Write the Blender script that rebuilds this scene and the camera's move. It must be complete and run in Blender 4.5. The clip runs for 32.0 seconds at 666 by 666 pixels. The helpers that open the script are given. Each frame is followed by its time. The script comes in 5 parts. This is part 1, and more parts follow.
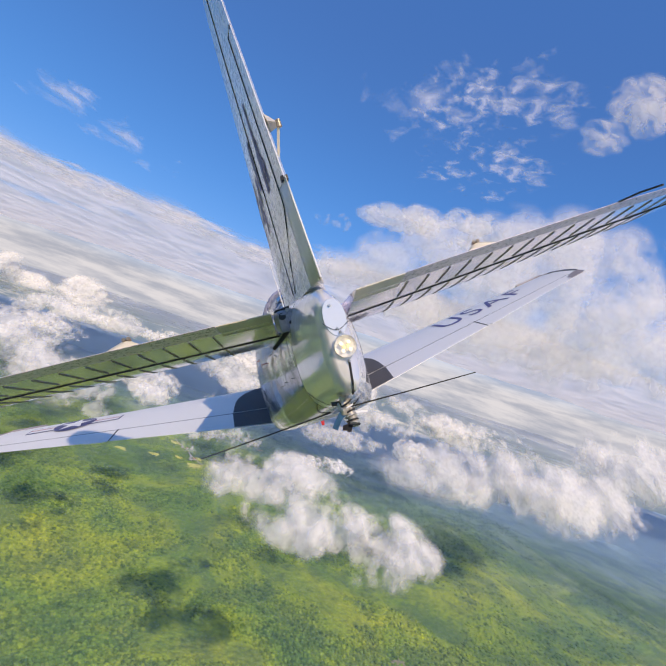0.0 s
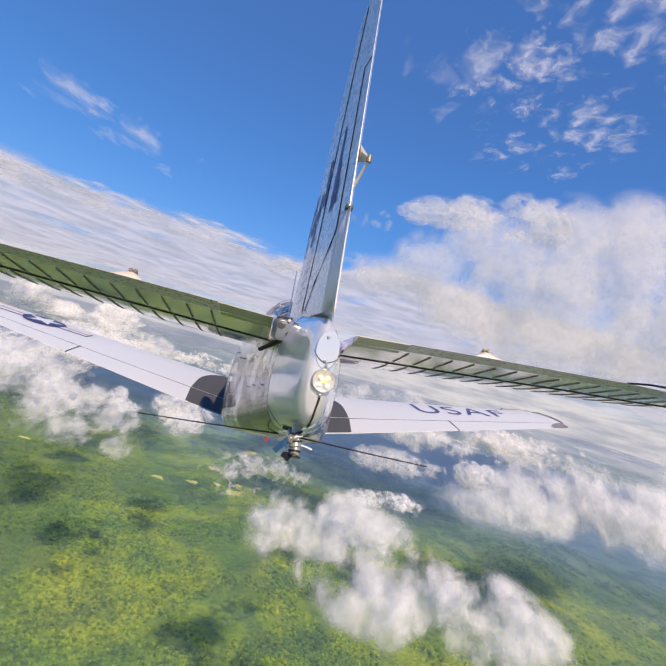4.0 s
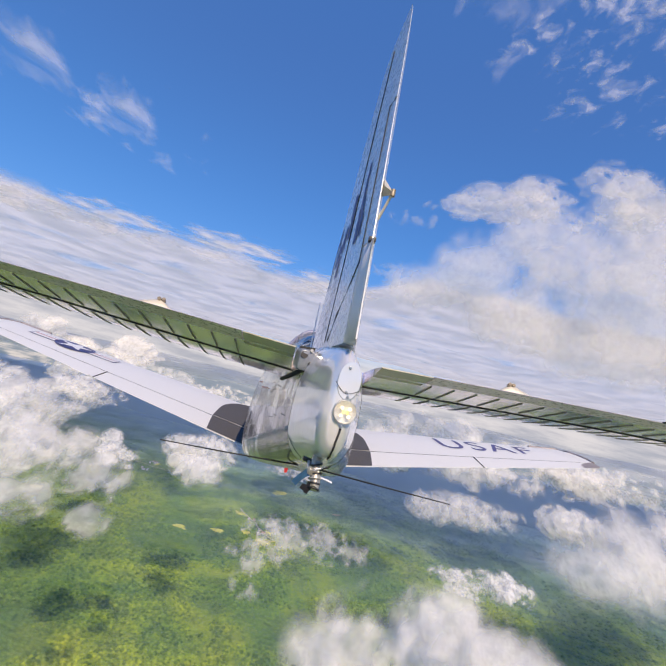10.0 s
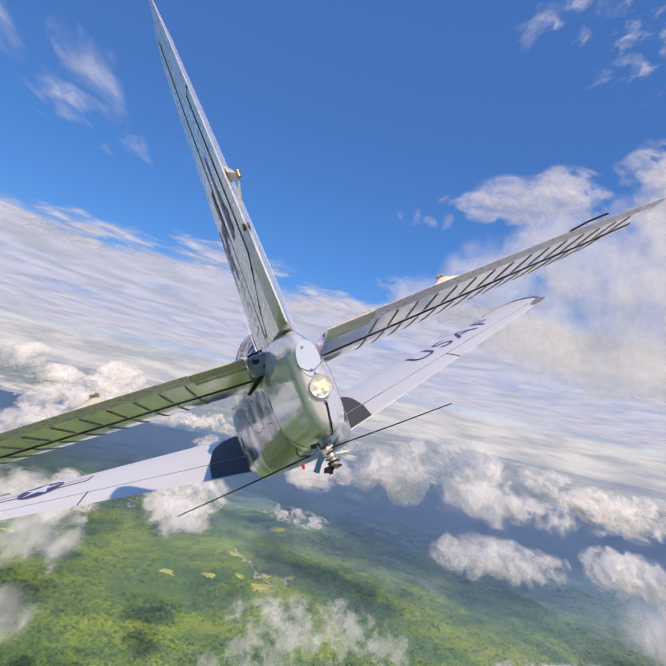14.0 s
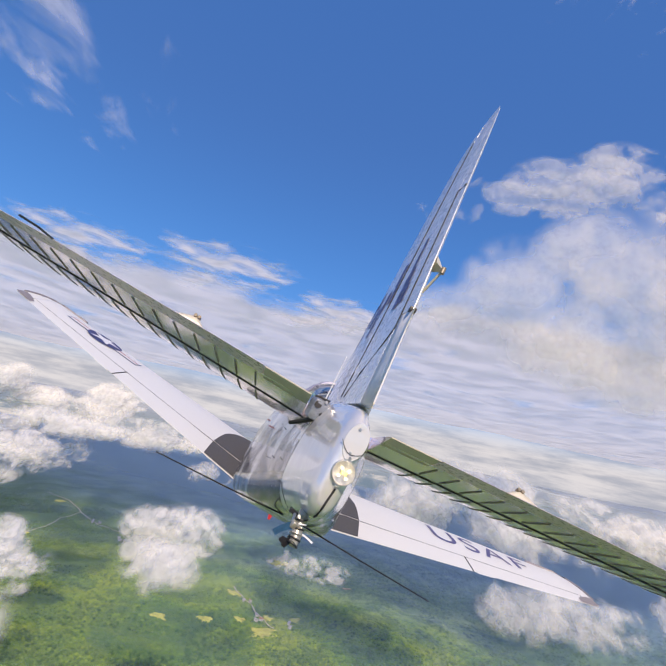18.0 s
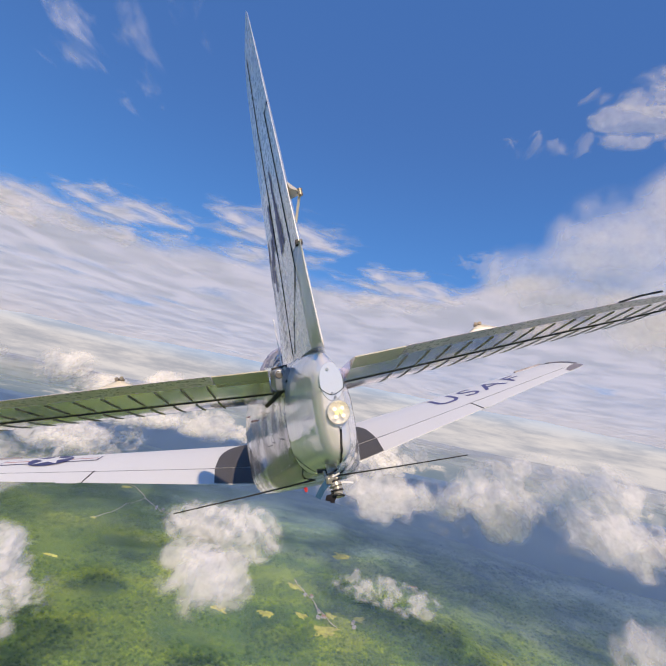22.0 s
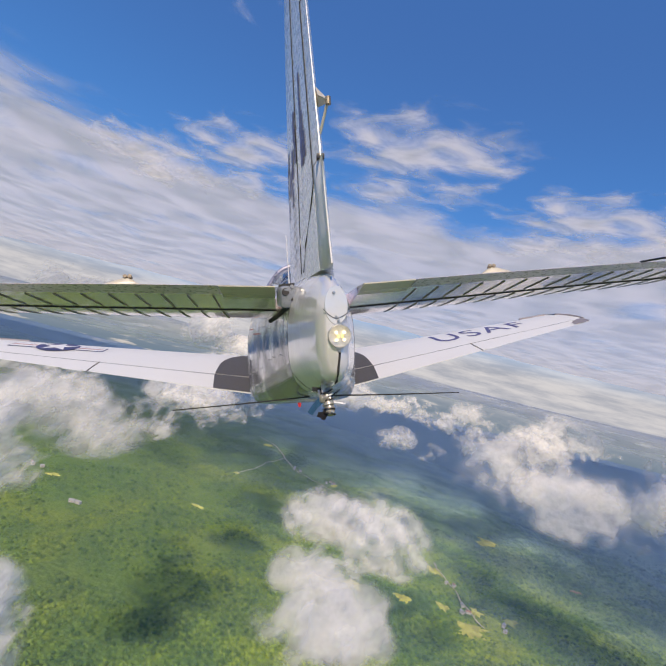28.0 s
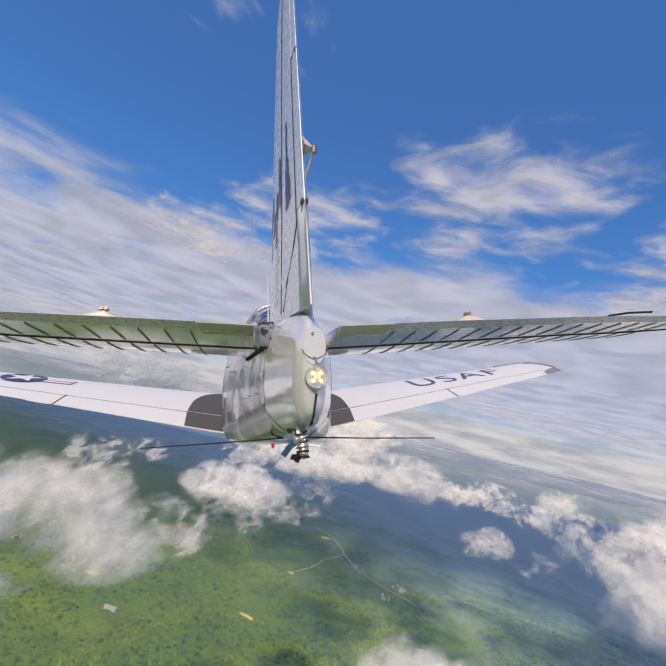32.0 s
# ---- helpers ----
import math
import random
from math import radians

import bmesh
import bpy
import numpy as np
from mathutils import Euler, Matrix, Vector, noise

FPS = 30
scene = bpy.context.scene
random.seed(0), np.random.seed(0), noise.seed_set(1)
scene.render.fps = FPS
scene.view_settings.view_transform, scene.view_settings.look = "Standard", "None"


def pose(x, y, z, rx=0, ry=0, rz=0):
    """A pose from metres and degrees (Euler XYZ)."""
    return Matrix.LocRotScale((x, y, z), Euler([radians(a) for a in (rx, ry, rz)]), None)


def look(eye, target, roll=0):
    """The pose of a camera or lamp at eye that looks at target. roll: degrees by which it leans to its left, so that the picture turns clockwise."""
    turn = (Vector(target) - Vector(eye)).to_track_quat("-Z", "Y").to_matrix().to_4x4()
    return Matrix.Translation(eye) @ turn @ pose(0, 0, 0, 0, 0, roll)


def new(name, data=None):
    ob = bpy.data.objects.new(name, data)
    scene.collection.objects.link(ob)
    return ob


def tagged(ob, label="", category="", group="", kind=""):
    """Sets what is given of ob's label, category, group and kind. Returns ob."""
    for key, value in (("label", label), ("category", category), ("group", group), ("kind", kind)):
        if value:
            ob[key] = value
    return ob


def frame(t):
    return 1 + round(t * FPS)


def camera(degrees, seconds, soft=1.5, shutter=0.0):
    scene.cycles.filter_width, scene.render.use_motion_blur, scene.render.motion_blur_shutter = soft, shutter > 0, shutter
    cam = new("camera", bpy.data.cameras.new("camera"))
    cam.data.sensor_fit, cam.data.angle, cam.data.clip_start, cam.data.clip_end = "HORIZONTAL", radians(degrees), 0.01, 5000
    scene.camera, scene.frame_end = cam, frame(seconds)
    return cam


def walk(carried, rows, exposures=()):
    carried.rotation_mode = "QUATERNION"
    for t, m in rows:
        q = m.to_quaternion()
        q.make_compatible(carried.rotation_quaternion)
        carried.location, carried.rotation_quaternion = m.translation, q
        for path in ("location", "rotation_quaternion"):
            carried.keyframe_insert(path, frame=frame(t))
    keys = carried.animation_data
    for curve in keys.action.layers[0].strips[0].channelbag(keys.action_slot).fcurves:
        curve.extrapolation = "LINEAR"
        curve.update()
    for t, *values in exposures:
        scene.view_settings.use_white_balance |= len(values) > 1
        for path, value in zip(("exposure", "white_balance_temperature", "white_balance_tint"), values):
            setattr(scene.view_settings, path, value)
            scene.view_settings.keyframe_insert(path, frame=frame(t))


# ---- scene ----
cam = camera(72.72, 32.0, soft=1.5)

# seconds, place in metres, turn in degrees: the camera rides on a short pole behind the tail
PATH = [
    (0, 0.00, 0.00, -0.00, 92.98, -18.37, -16.25),
    (0.5, 0.34, 13.00, -1.11, 93.12, -18.02, -15.78),
    (1, 0.82, 26.00, -2.23, 93.27, -17.67, -15.19),
    (1.5, 1.31, 38.99, -3.35, 93.41, -17.29, -14.62),
    (2, 1.73, 51.99, -4.47, 93.46, -16.93, -14.11),
    (2.5, 2.07, 64.97, -5.60, 93.53, -16.59, -13.54),
    (3, 2.32, 77.96, -6.73, 93.62, -16.21, -12.96),
    (3.5, 2.51, 90.93, -7.87, 93.65, -15.91, -12.43),
    (5.5, 3.11, 142.81, -12.41, 93.92, -14.61, -10.14),
    (6, 3.48, 155.78, -13.53, 94.00, -14.33, -9.52),
    (6.5, 4.04, 168.75, -14.62, 94.06, -14.03, -8.93),
    (7, 4.75, 181.72, -15.70, 94.14, -13.82, -8.34),
    (7.5, 5.56, 194.68, -16.75, 94.40, -13.65, -8.06),
    (8, 6.45, 207.65, -17.78, 94.86, -13.54, -8.17),
    (8.5, 7.39, 220.61, -18.77, 95.33, -13.49, -8.26),
    (9, 8.29, 233.56, -19.74, 95.79, -13.30, -8.32),
    (9.5, 9.14, 246.50, -20.68, 96.21, -13.25, -8.42),
    (10, 9.90, 259.41, -21.59, 96.63, -13.13, -8.51),
    (10.5, 10.56, 272.29, -22.47, 97.05, -13.02, -8.56),
    (11, 11.11, 285.13, -23.31, 97.51, -12.86, -8.62),
    (11.5, 11.57, 297.94, -24.11, 97.87, -12.69, -8.65),
    (12, 11.91, 310.71, -24.87, 98.29, -12.57, -8.70),
    (12.5, 12.12, 323.43, -25.59, 98.69, -12.53, -8.74),
    (13, 12.23, 336.11, -26.26, 99.14, -12.44, -8.80),
    (13.5, 12.21, 348.76, -26.89, 99.58, -12.25, -8.89),
    (14, 12.06, 361.36, -27.47, 100.03, -12.06, -8.96),
    (14.5, 11.73, 373.92, -28.02, 100.49, -11.94, -8.94),
    (16.5, 9.79, 424.02, -30.08, 101.98, -11.55, -8.87),
    (17, 9.38, 436.51, -30.58, 102.21, -11.43, -8.87),
    (17.5, 9.09, 448.97, -31.08, 102.47, -11.35, -8.91),
    (18, 8.95, 461.40, -31.58, 102.80, -11.42, -8.92),
    (18.5, 8.89, 473.80, -32.08, 103.19, -11.27, -9.05),
    (19, 8.88, 486.17, -32.59, 103.61, -11.30, -9.12),
    (19.5, 8.86, 498.50, -33.11, 103.97, -11.33, -9.19),
    (20, 8.78, 510.81, -33.64, 103.53, -11.32, -8.06),
    (20.5, 8.60, 523.08, -34.18, 102.76, -11.40, -6.49),
    (21, 8.31, 535.32, -34.72, 101.86, -11.44, -4.89),
    (21.5, 7.92, 547.54, -35.26, 100.92, -11.57, -3.32),
    (22, 7.41, 559.74, -35.78, 100.08, -11.63, -1.77),
    (22.5, 6.75, 571.92, -36.28, 99.21, -11.79, -0.28),
    (23, 5.88, 584.09, -36.74, 98.36, -11.96, 1.25),
    (23.5, 4.77, 596.23, -37.18, 97.47, -12.13, 2.81),
    (24, 3.37, 608.35, -37.57, 96.55, -12.32, 4.32),
    (24.5, 1.66, 620.46, -37.92, 95.68, -12.53, 5.87),
    (25, -0.38, 632.53, -38.22, 94.79, -12.82, 7.38),
    (25.5, -2.75, 644.59, -38.49, 93.86, -13.07, 8.87),
    (27.5, -13.59, 692.70, -39.42, 91.28, -13.55, 14.39),
    (28, -16.97, 704.70, -39.62, 92.23, -13.64, 15.47),
    (28.5, -20.94, 716.68, -39.79, 93.20, -13.66, 16.49),
    (29, -25.43, 728.62, -39.93, 94.14, -13.69, 17.49),
    (29.5, -30.38, 740.55, -40.06, 95.13, -13.43, 18.47),
    (30, -35.70, 752.45, -40.16, 96.15, -13.41, 19.36),
    (30.5, -41.31, 764.35, -40.24, 97.20, -13.34, 20.27),
    (31, -47.14, 776.23, -40.30, 98.23, -13.30, 21.11),
    (31.5, -53.15, 788.12, -40.36, 99.39, -12.98, 21.93),
    (32, -59.24, 799.99, -40.41, 100.44, -12.89, 22.72),
]
walk(cam, [(r[0], pose(*r[1:])) for r in PATH], exposures=[(0, 0.27, 8700, 17), (18, 0.27, 8700, 17), (22, 0.22, 9150, 17), (25, 0.17, 9000, 16), (29, 0.10, 8700, 15), (32, 0.10, 8700, 15)])

# ---- light ----
scene.cycles.transparent_max_bounces = 48  # the thin cloud layers lie many deep
SUN = Vector((0.14, -1.15, 1.0)).normalized()
world = bpy.data.worlds.new("world")
scene.world = world
world.use_nodes = True
wn, wl = world.node_tree.nodes, world.node_tree.links
wn.clear()
sky = wn.new("ShaderNodeTexSky")
sky.sky_type, sky.sun_disc = "NISHITA", False
sky.sun_elevation = math.asin(SUN.z)
sky.sun_rotation = math.atan2(SUN.x, SUN.y)
sky.altitude, sky.air_density, sky.dust_density, sky.ozone_density = 600, 1.0, 0.2, 3.5
sky_bg = wn.new("ShaderNodeBackground")
sky_bg.inputs["Strength"].default_value = 0.16
wc = wn.new("ShaderNodeTexCoord")
wsep = wn.new("ShaderNodeSeparateXYZ")
wl.new(wc.outputs["Generated"], wsep.inputs[0])


def world_step(source, lo, hi, out_lo=0.0, out_hi=1.0):
    n = wn.new("ShaderNodeMapRange")
    n.interpolation_type = "SMOOTHSTEP"
    for key, v in (("From Min", lo), ("From Max", hi), ("To Min", out_lo), ("To Max", out_hi)):
        n.inputs[key].default_value = v
    wl.new(source, n.inputs["Value"])
    return n.outputs[0]


def world_mix(fac, a, b):
    n = wn.new("ShaderNodeMix")
    n.data_type = "RGBA"
    wl.new(fac, n.inputs[0])
    for sock, v in ((n.inputs[6], a), (n.inputs[7], b)):
        if isinstance(v, tuple):
            sock.default_value = (*v, 1)
        else:
            wl.new(v, sock)
    return n.outputs[2]


# far cloud banks along the horizon, over blue distance
wmap = wn.new("ShaderNodeMapping")
wmap.inputs["Scale"].default_value = (1.0, 1.0, 7.0)
wl.new(wc.outputs["Generated"], wmap.inputs[0])
wnoise = wn.new("ShaderNodeTexNoise")
wnoise.inputs["Scale"].default_value, wnoise.inputs["Detail"].default_value, wnoise.inputs["Roughness"].default_value = 7.0, 10, 0.62
wl.new(wmap.outputs[0], wnoise.inputs["Vector"])
bank = world_mix(world_step(wnoise.outputs["Fac"], 0.35, 0.65), (0.31, 0.39, 0.55), (0.53, 0.61, 0.76))
distance_col = world_mix(world_step(wnoise.outputs["Fac"], 0.56, 0.66), (0.13, 0.22, 0.35), (0.52, 0.57, 0.66))
far_col = world_mix(world_step(wsep.outputs["Z"], -0.085, 0.0), distance_col, bank)
far_bg = wn.new("ShaderNodeBackground")
wl.new(far_col, far_bg.inputs["Color"])
deep = wn.new("ShaderNodeHueSaturation")
deep.inputs["Saturation"].default_value = 1.25
wl.new(sky.outputs[0], deep.inputs["Color"])
tint = wn.new("ShaderNodeMix")
tint.data_type, tint.blend_type = "RGBA", "MULTIPLY"
tint.inputs[0].default_value, tint.inputs[7].default_value = 1.0, (1.02, 0.97, 1.03, 1)
wl.new(deep.outputs[0], tint.inputs[6])
even = wn.new("ShaderNodeMix")
even.data_type = "RGBA"
even.inputs[0].default_value = 0.7
wl.new(world_mix(world_step(wsep.outputs["Z"], 0.12, 0.62), (0.06, 1.40, 5.1), (0.17, 0.92, 3.45)), even.inputs[7])
wl.new(tint.outputs[2], even.inputs[6])
wl.new(even.outputs[2], sky_bg.inputs["Color"])
wmix, wout = wn.new("ShaderNodeMixShader"), wn.new("ShaderNodeOutputWorld")
wl.new(world_step(wsep.outputs["Z"], 0.03, 0.12), wmix.inputs[0])
wl.new(far_bg.outputs[0], wmix.inputs[1])
wl.new(sky_bg.outputs[0], wmix.inputs[2])
wl.new(wmix.outputs[0], wout.inputs["Surface"])

sun_data = bpy.data.lights.new("sun", "SUN")
sun_data.energy, sun_data.angle, sun_data.color = 2.95, radians(0.6), (1.0, 0.945, 0.862)
sun = new("sun", sun_data)
sun.matrix_world = look(SUN * 100, (0, 0, 0))


# ---- materials ----
def material(name):
    m = bpy.data.materials.new(name)
    m.use_nodes = True
    return m, m.node_tree.nodes, m.node_tree.links, m.node_tree.nodes["Principled BSDF"]


def noise_node(nodes, links, coord, scale, detail=6.0, rough=0.55, distort=0.0):
    n = nodes.new("ShaderNodeTexNoise")
    n.inputs["Scale"].default_value, n.inputs["Detail"].default_value = scale, detail
    n.inputs["Roughness"].default_value, n.inputs["Distortion"].default_value = rough, distort
    links.new(coord, n.inputs["Vector"])
    return n.outputs["Fac"]


def ramp(nodes, links, fac, stops):
    r = nodes.new("ShaderNodeValToRGB")
    el = r.color_ramp.elements
    while len(el) < len(stops):
        el.new(0.5)
    for e, (at, col) in zip(el, stops):
        e.position, e.color = at, (*col, 1) if len(col) == 3 else col
    links.new(fac, r.inputs[0])
    return r.outputs["Color"]


def blend(nodes, links, fac, a, b, kind="MIX"):
    n = nodes.new("ShaderNodeMix")
    n.data_type, n.blend_type = "RGBA", kind
    for sock, v in ((n.inputs[0], fac), (n.inputs[6], a), (n.inputs[7], b)):
        if isinstance(v, (int, float)):
            sock.default_value = v
        elif isinstance(v, tuple):
            sock.default_value = (*v, 1)
        else:
            links.new(v, sock)
    return n.outputs[2]


def math_node(nodes, links, op, a, b=0.0, clamp=False):
    n = nodes.new("ShaderNodeMath")
    n.operation, n.use_clamp = op, clamp
    for sock, v in zip(n.inputs, (a, b)):
        if isinstance(v, (int, float)):
            sock.default_value = v
        else:
            links.new(v, sock)
    return n.outputs[0]


def step_node(nodes, links, v, lo, hi, out_lo=0.0, out_hi=1.0):
    n = nodes.new("ShaderNodeMapRange")
    n.interpolation_type = "SMOOTHSTEP"
    links.new(v, n.inputs["Value"])
    for key, x in (("From Min", lo), ("From Max", hi), ("To Min", out_lo), ("To Max", out_hi)):
        n.inputs[key].default_value = x
    return n.outputs[0]


def bump(nodes, links, bsdf, height, strength, distance):
    n = nodes.new("ShaderNodeBump")
    n.inputs["Strength"].default_value, n.inputs["Distance"].default_value = strength, distance
    links.new(height, n.inputs["Height"])
    links.new(n.outputs[0], bsdf.inputs["Normal"])


def coords(nodes, kind="Object"):
    return nodes.new("ShaderNodeTexCoord").outputs[kind]


def paint(name, colour, rough, metal=0.0, coat=0.0, dirt=(0.45, 0.44, 0.40), dirt_amount=0.35, scale=3.0, streak=(1, 1, 1), wave=0.004):
    """Aircraft paint with grime streaks, fine scratches and slightly uneven sheet metal."""
    m, n, l, b = material(name)
    c = coords(n)
    mp = n.new("ShaderNodeMapping")
    mp.inputs["Scale"].default_value = streak
    l.new(c, mp.inputs[0])
    big = noise_node(n, l, mp.outputs[0], scale, 8, 0.65)
    fine = noise_node(n, l, mp.outputs[0], scale * 14, 5, 0.7)
    f1 = step_node(n, l, big, 0.52, 0.75, 0.0, dirt_amount)
    f2 = step_node(n, l, fine, 0.56, 0.75, 0.0, dirt_amount * 0.5)
    col = blend(n, l, f1, colour, dirt)
    col = blend(n, l, f2, col, tuple(v * 0.8 for v in dirt))
    l.new(col, b.inputs["Base Color"])
    b.inputs["Metallic"].default_value = metal
    l.new(step_node(n, l, fine, 0.3, 0.8, max(0.03, rough - 0.07), rough + 0.15), b.inputs["Roughness"])
    b.inputs["Coat Weight"].default_value, b.inputs["Coat Roughness"].default_value = coat, 0.08
    bump(n, l, b, noise_node(n, l, c, 5.0, 3, 0.5), 0.25, wave)
    return m


def plain(name, colour, rough=0.5, metal=0.0, var=0.15, scale=20.0):
    m, n, l, b = material(name)
    f = noise_node(n, l, coords(n), scale, 6, 0.6)
    col = ramp(n, l, f, [(0.3, tuple(v * (1 - var) for v in colour)), (0.7, tuple(min(1, v * (1 + var)) for v in colour))])
    l.new(col, b.inputs["Base Color"])
    b.inputs["Roughness"].default_value, b.inputs["Metallic"].default_value = rough, metal
    return m


def glow(name, colour, strength):
    m, n, l, b = material(name)
    b.inputs["Base Color"].default_value = (*colour, 1)
    b.inputs["Emission Color"].default_value = (*colour, 1)
    b.inputs["Emission Strength"].default_value = strength
    return m


M_WING = paint("wing_white_paint", (0.80, 0.80, 0.775), 0.42, dirt_amount=0.12, scale=1.2)
M_SKIN = paint("tail_silver_paint", (0.90, 0.875, 0.86), 0.11, metal=0.42, coat=0.3, dirt=(0.6, 0.6, 0.58), dirt_amount=0.22, scale=2.2, wave=0.022)
M_FIN = paint("fin_silver_paint", (0.88, 0.87, 0.875), 0.28, metal=0.14, coat=0.3, dirt=(0.6, 0.6, 0.58), dirt_amount=0.22, scale=2.2)


def side_material():
    """Polished silver side, rubbed dull and chipped in patches; dark reflections are painted in as upright streaks and
    low patches.
    """
    m, n, l, b = material("worn_polished_side")
    c = coords(n)

    def stretched(scale):
        mp = n.new("ShaderNodeMapping")
        mp.inputs["Scale"].default_value = scale
        l.new(c, mp.inputs[0])
        return mp.outputs[0]

    rubbed = noise_node(n, l, stretched((1, 1.3, 2.0)), 2.4, 4, 0.55, 0.8)
    col = ramp(n, l, rubbed, [(0.34, (0.50, 0.50, 0.51)), (0.44, (0.70, 0.70, 0.70)), (0.56, (0.84, 0.83, 0.82)), (0.66, (0.92, 0.91, 0.89))])
    # dark upright streaks, spread wider to paint in mirrored dark blocks
    streak = noise_node(n, l, stretched((1, 3.4, 1.3)), 2.4, 4, 0.6)
    col = blend(n, l, step_node(n, l, streak, 0.52, 0.57, 0.0, 0.85), col, (0.10, 0.10, 0.12))
    chip = noise_node(n, l, stretched((1, 2.2, 3.5)), 2.6, 4, 0.55)
    col = blend(n, l, step_node(n, l, chip, 0.60, 0.64, 0.0, 0.9), col, (0.86, 0.84, 0.80))
    sep = n.new("ShaderNodeSeparateXYZ")
    l.new(c, sep.inputs[0])
    # the walkway's dark reflection, painted as ragged patches on the lower side
    ragged = math_node(n, l, "ADD", sep.outputs["Z"], math_node(n, l, "MULTIPLY", math_node(n, l, "SUBTRACT", noise_node(n, l, stretched((1, 3.0, 0.7)), 2.2, 4, 0.6), 0.5), 0.34))
    mirrored_dark = math_node(n, l, "MULTIPLY", step_node(n, l, ragged, 0.015, 0.003), step_node(n, l, noise_node(n, l, stretched((1, 1.6, 1.2)), 2.0, 3, 0.55), 0.42, 0.45))
    col = blend(n, l, math_node(n, l, "MULTIPLY", mirrored_dark, 0.9), col, (0.17, 0.165, 0.18))
    l.new(col, b.inputs["Base Color"])
    b.inputs["Metallic"].default_value = 0.60
    l.new(step_node(n, l, rubbed, 0.35, 0.65, 0.06, 0.26), b.inputs["Roughness"])
    bump(n, l, b, noise_node(n, l, c, 5.0, 4, 0.6), 0.3, 0.004)
    return m


M_SIDE = side_material()
M_TAIL = paint("stabilizer_paint", (0.97, 0.86, 0.93), 0.13, metal=0.74, coat=0.3, dirt=(0.62, 0.62, 0.60), dirt_amount=0.3, scale=2.5, wave=0.002)
M_BAND = paint("elevator_edge_paint", (0.76, 0.64, 0.75), 0.30, metal=0.30, coat=0.0, dirt=(0.5, 0.5, 0.47), dirt_amount=0.25, wave=0.002)
M_GREY = plain("walkway_grey", (0.085, 0.085, 0.092), 0.85, 0, 0.2, 60)
M_DARK = plain("dark_gap", (0.03, 0.03, 0.032), 0.7)
# dark sides of the pressed ribs put into their colour; panel seams share it
M_RIB = plain("rib_shadow_and_seam_paint", (0.32, 0.31, 0.30), 0.5, 0.2, 0.2, 30)
M_BLACK = plain("black_plastic", (0.02, 0.02, 0.022), 0.45)
M_STEEL = plain("bare_steel", (0.55, 0.55, 0.54), 0.3, 0.9, 0.2, 40)
M_BRASS = plain("aged_hinge_metal", (0.36, 0.30, 0.22), 0.45, 0.6, 0.3, 60)
M_BLUE = plain("marking_blue", (0.055, 0.06, 0.17), 0.55, 0, 0.25, 30)
M_NAVY = plain("letter_blue", (0.10, 0.10, 0.24), 0.55, 0, 0.25, 30)
M_RED = plain("marking_red", (0.50, 0.14, 0.12), 0.5, 0, 0.2, 30)
M_WHITE = plain("marking_white", (0.82, 0.82, 0.82), 0.5, 0, 0.05, 30)
M_RIBBON = plain("dark_blue_ribbon", (0.012, 0.075, 0.15), 0.9, 0, 0.3, 60)
M_CLOTH = plain("black_cloth_tape", (0.012, 0.012, 0.016), 0.95, 0, 0.3, 60)
M_TAPE = plain("silver_tape", (0.50, 0.47, 0.40), 0.35, 0.5, 0.35, 70)
M_FIN_MARK = plain("worn_fin_lettering", (0.11, 0.13, 0.28), 0.5, 0, 0.4, 18)
M_LED = glow("lit_diode", (1.0, 0.95, 0.82), 0.9)
M_CHIP = glow("diode_chip", (0.95, 0.85, 0.35), 0.55)
M_REFLECTOR = plain("lamp_reflector", (0.80, 0.77, 0.70), 0.3, 0.6, 0.15, 60)
M_CREAM = paint("worn_cream_edge", (0.62, 0.58, 0.48), 0.35, dirt=(0.35, 0.3, 0.22), dirt_amount=0.6, scale=9)
M_HOOP = plain("canopy_frame_paint", (0.30, 0.31, 0.42), 0.4, 0.2, 0.15, 20)
M_TIP = plain("brown_grey_tip_paint", (0.30, 0.27, 0.27), 0.5, 0.1, 0.2, 20)
M_FITTING = paint("blue_grey_fitting", (0.27, 0.30, 0.35), 0.3, metal=0.2, coat=0.3, dirt=(0.2, 0.2, 0.2), dirt_amount=0.5, scale=12)
M_WORN = plain("worn_dark_primer", (0.30, 0.30, 0.32), 0.4, 0.3, 0.4, 25)
M_WHIP = plain("white_aerial", (0.75, 0.75, 0.75), 0.4)
M_BEACON = glow("red_beacon_glass", (0.8, 0.05, 0.06), 0.5)


def glass(name, tint, rough=0.02, ior=1.45):
    m, n, l, b = material(name)
    b.inputs["Base Color"].default_value = (*tint, 1)
    b.inputs["Transmission Weight"].default_value, b.inputs["Roughness"].default_value, b.inputs["IOR"].default_value = 1.0, rough, ior
    return m


M_LENS = glass("lamp_glass", (0.98, 0.97, 0.93), 0.03, 1.2)
M_CANOPY = glass("canopy_glass", (0.85, 0.9, 0.92))


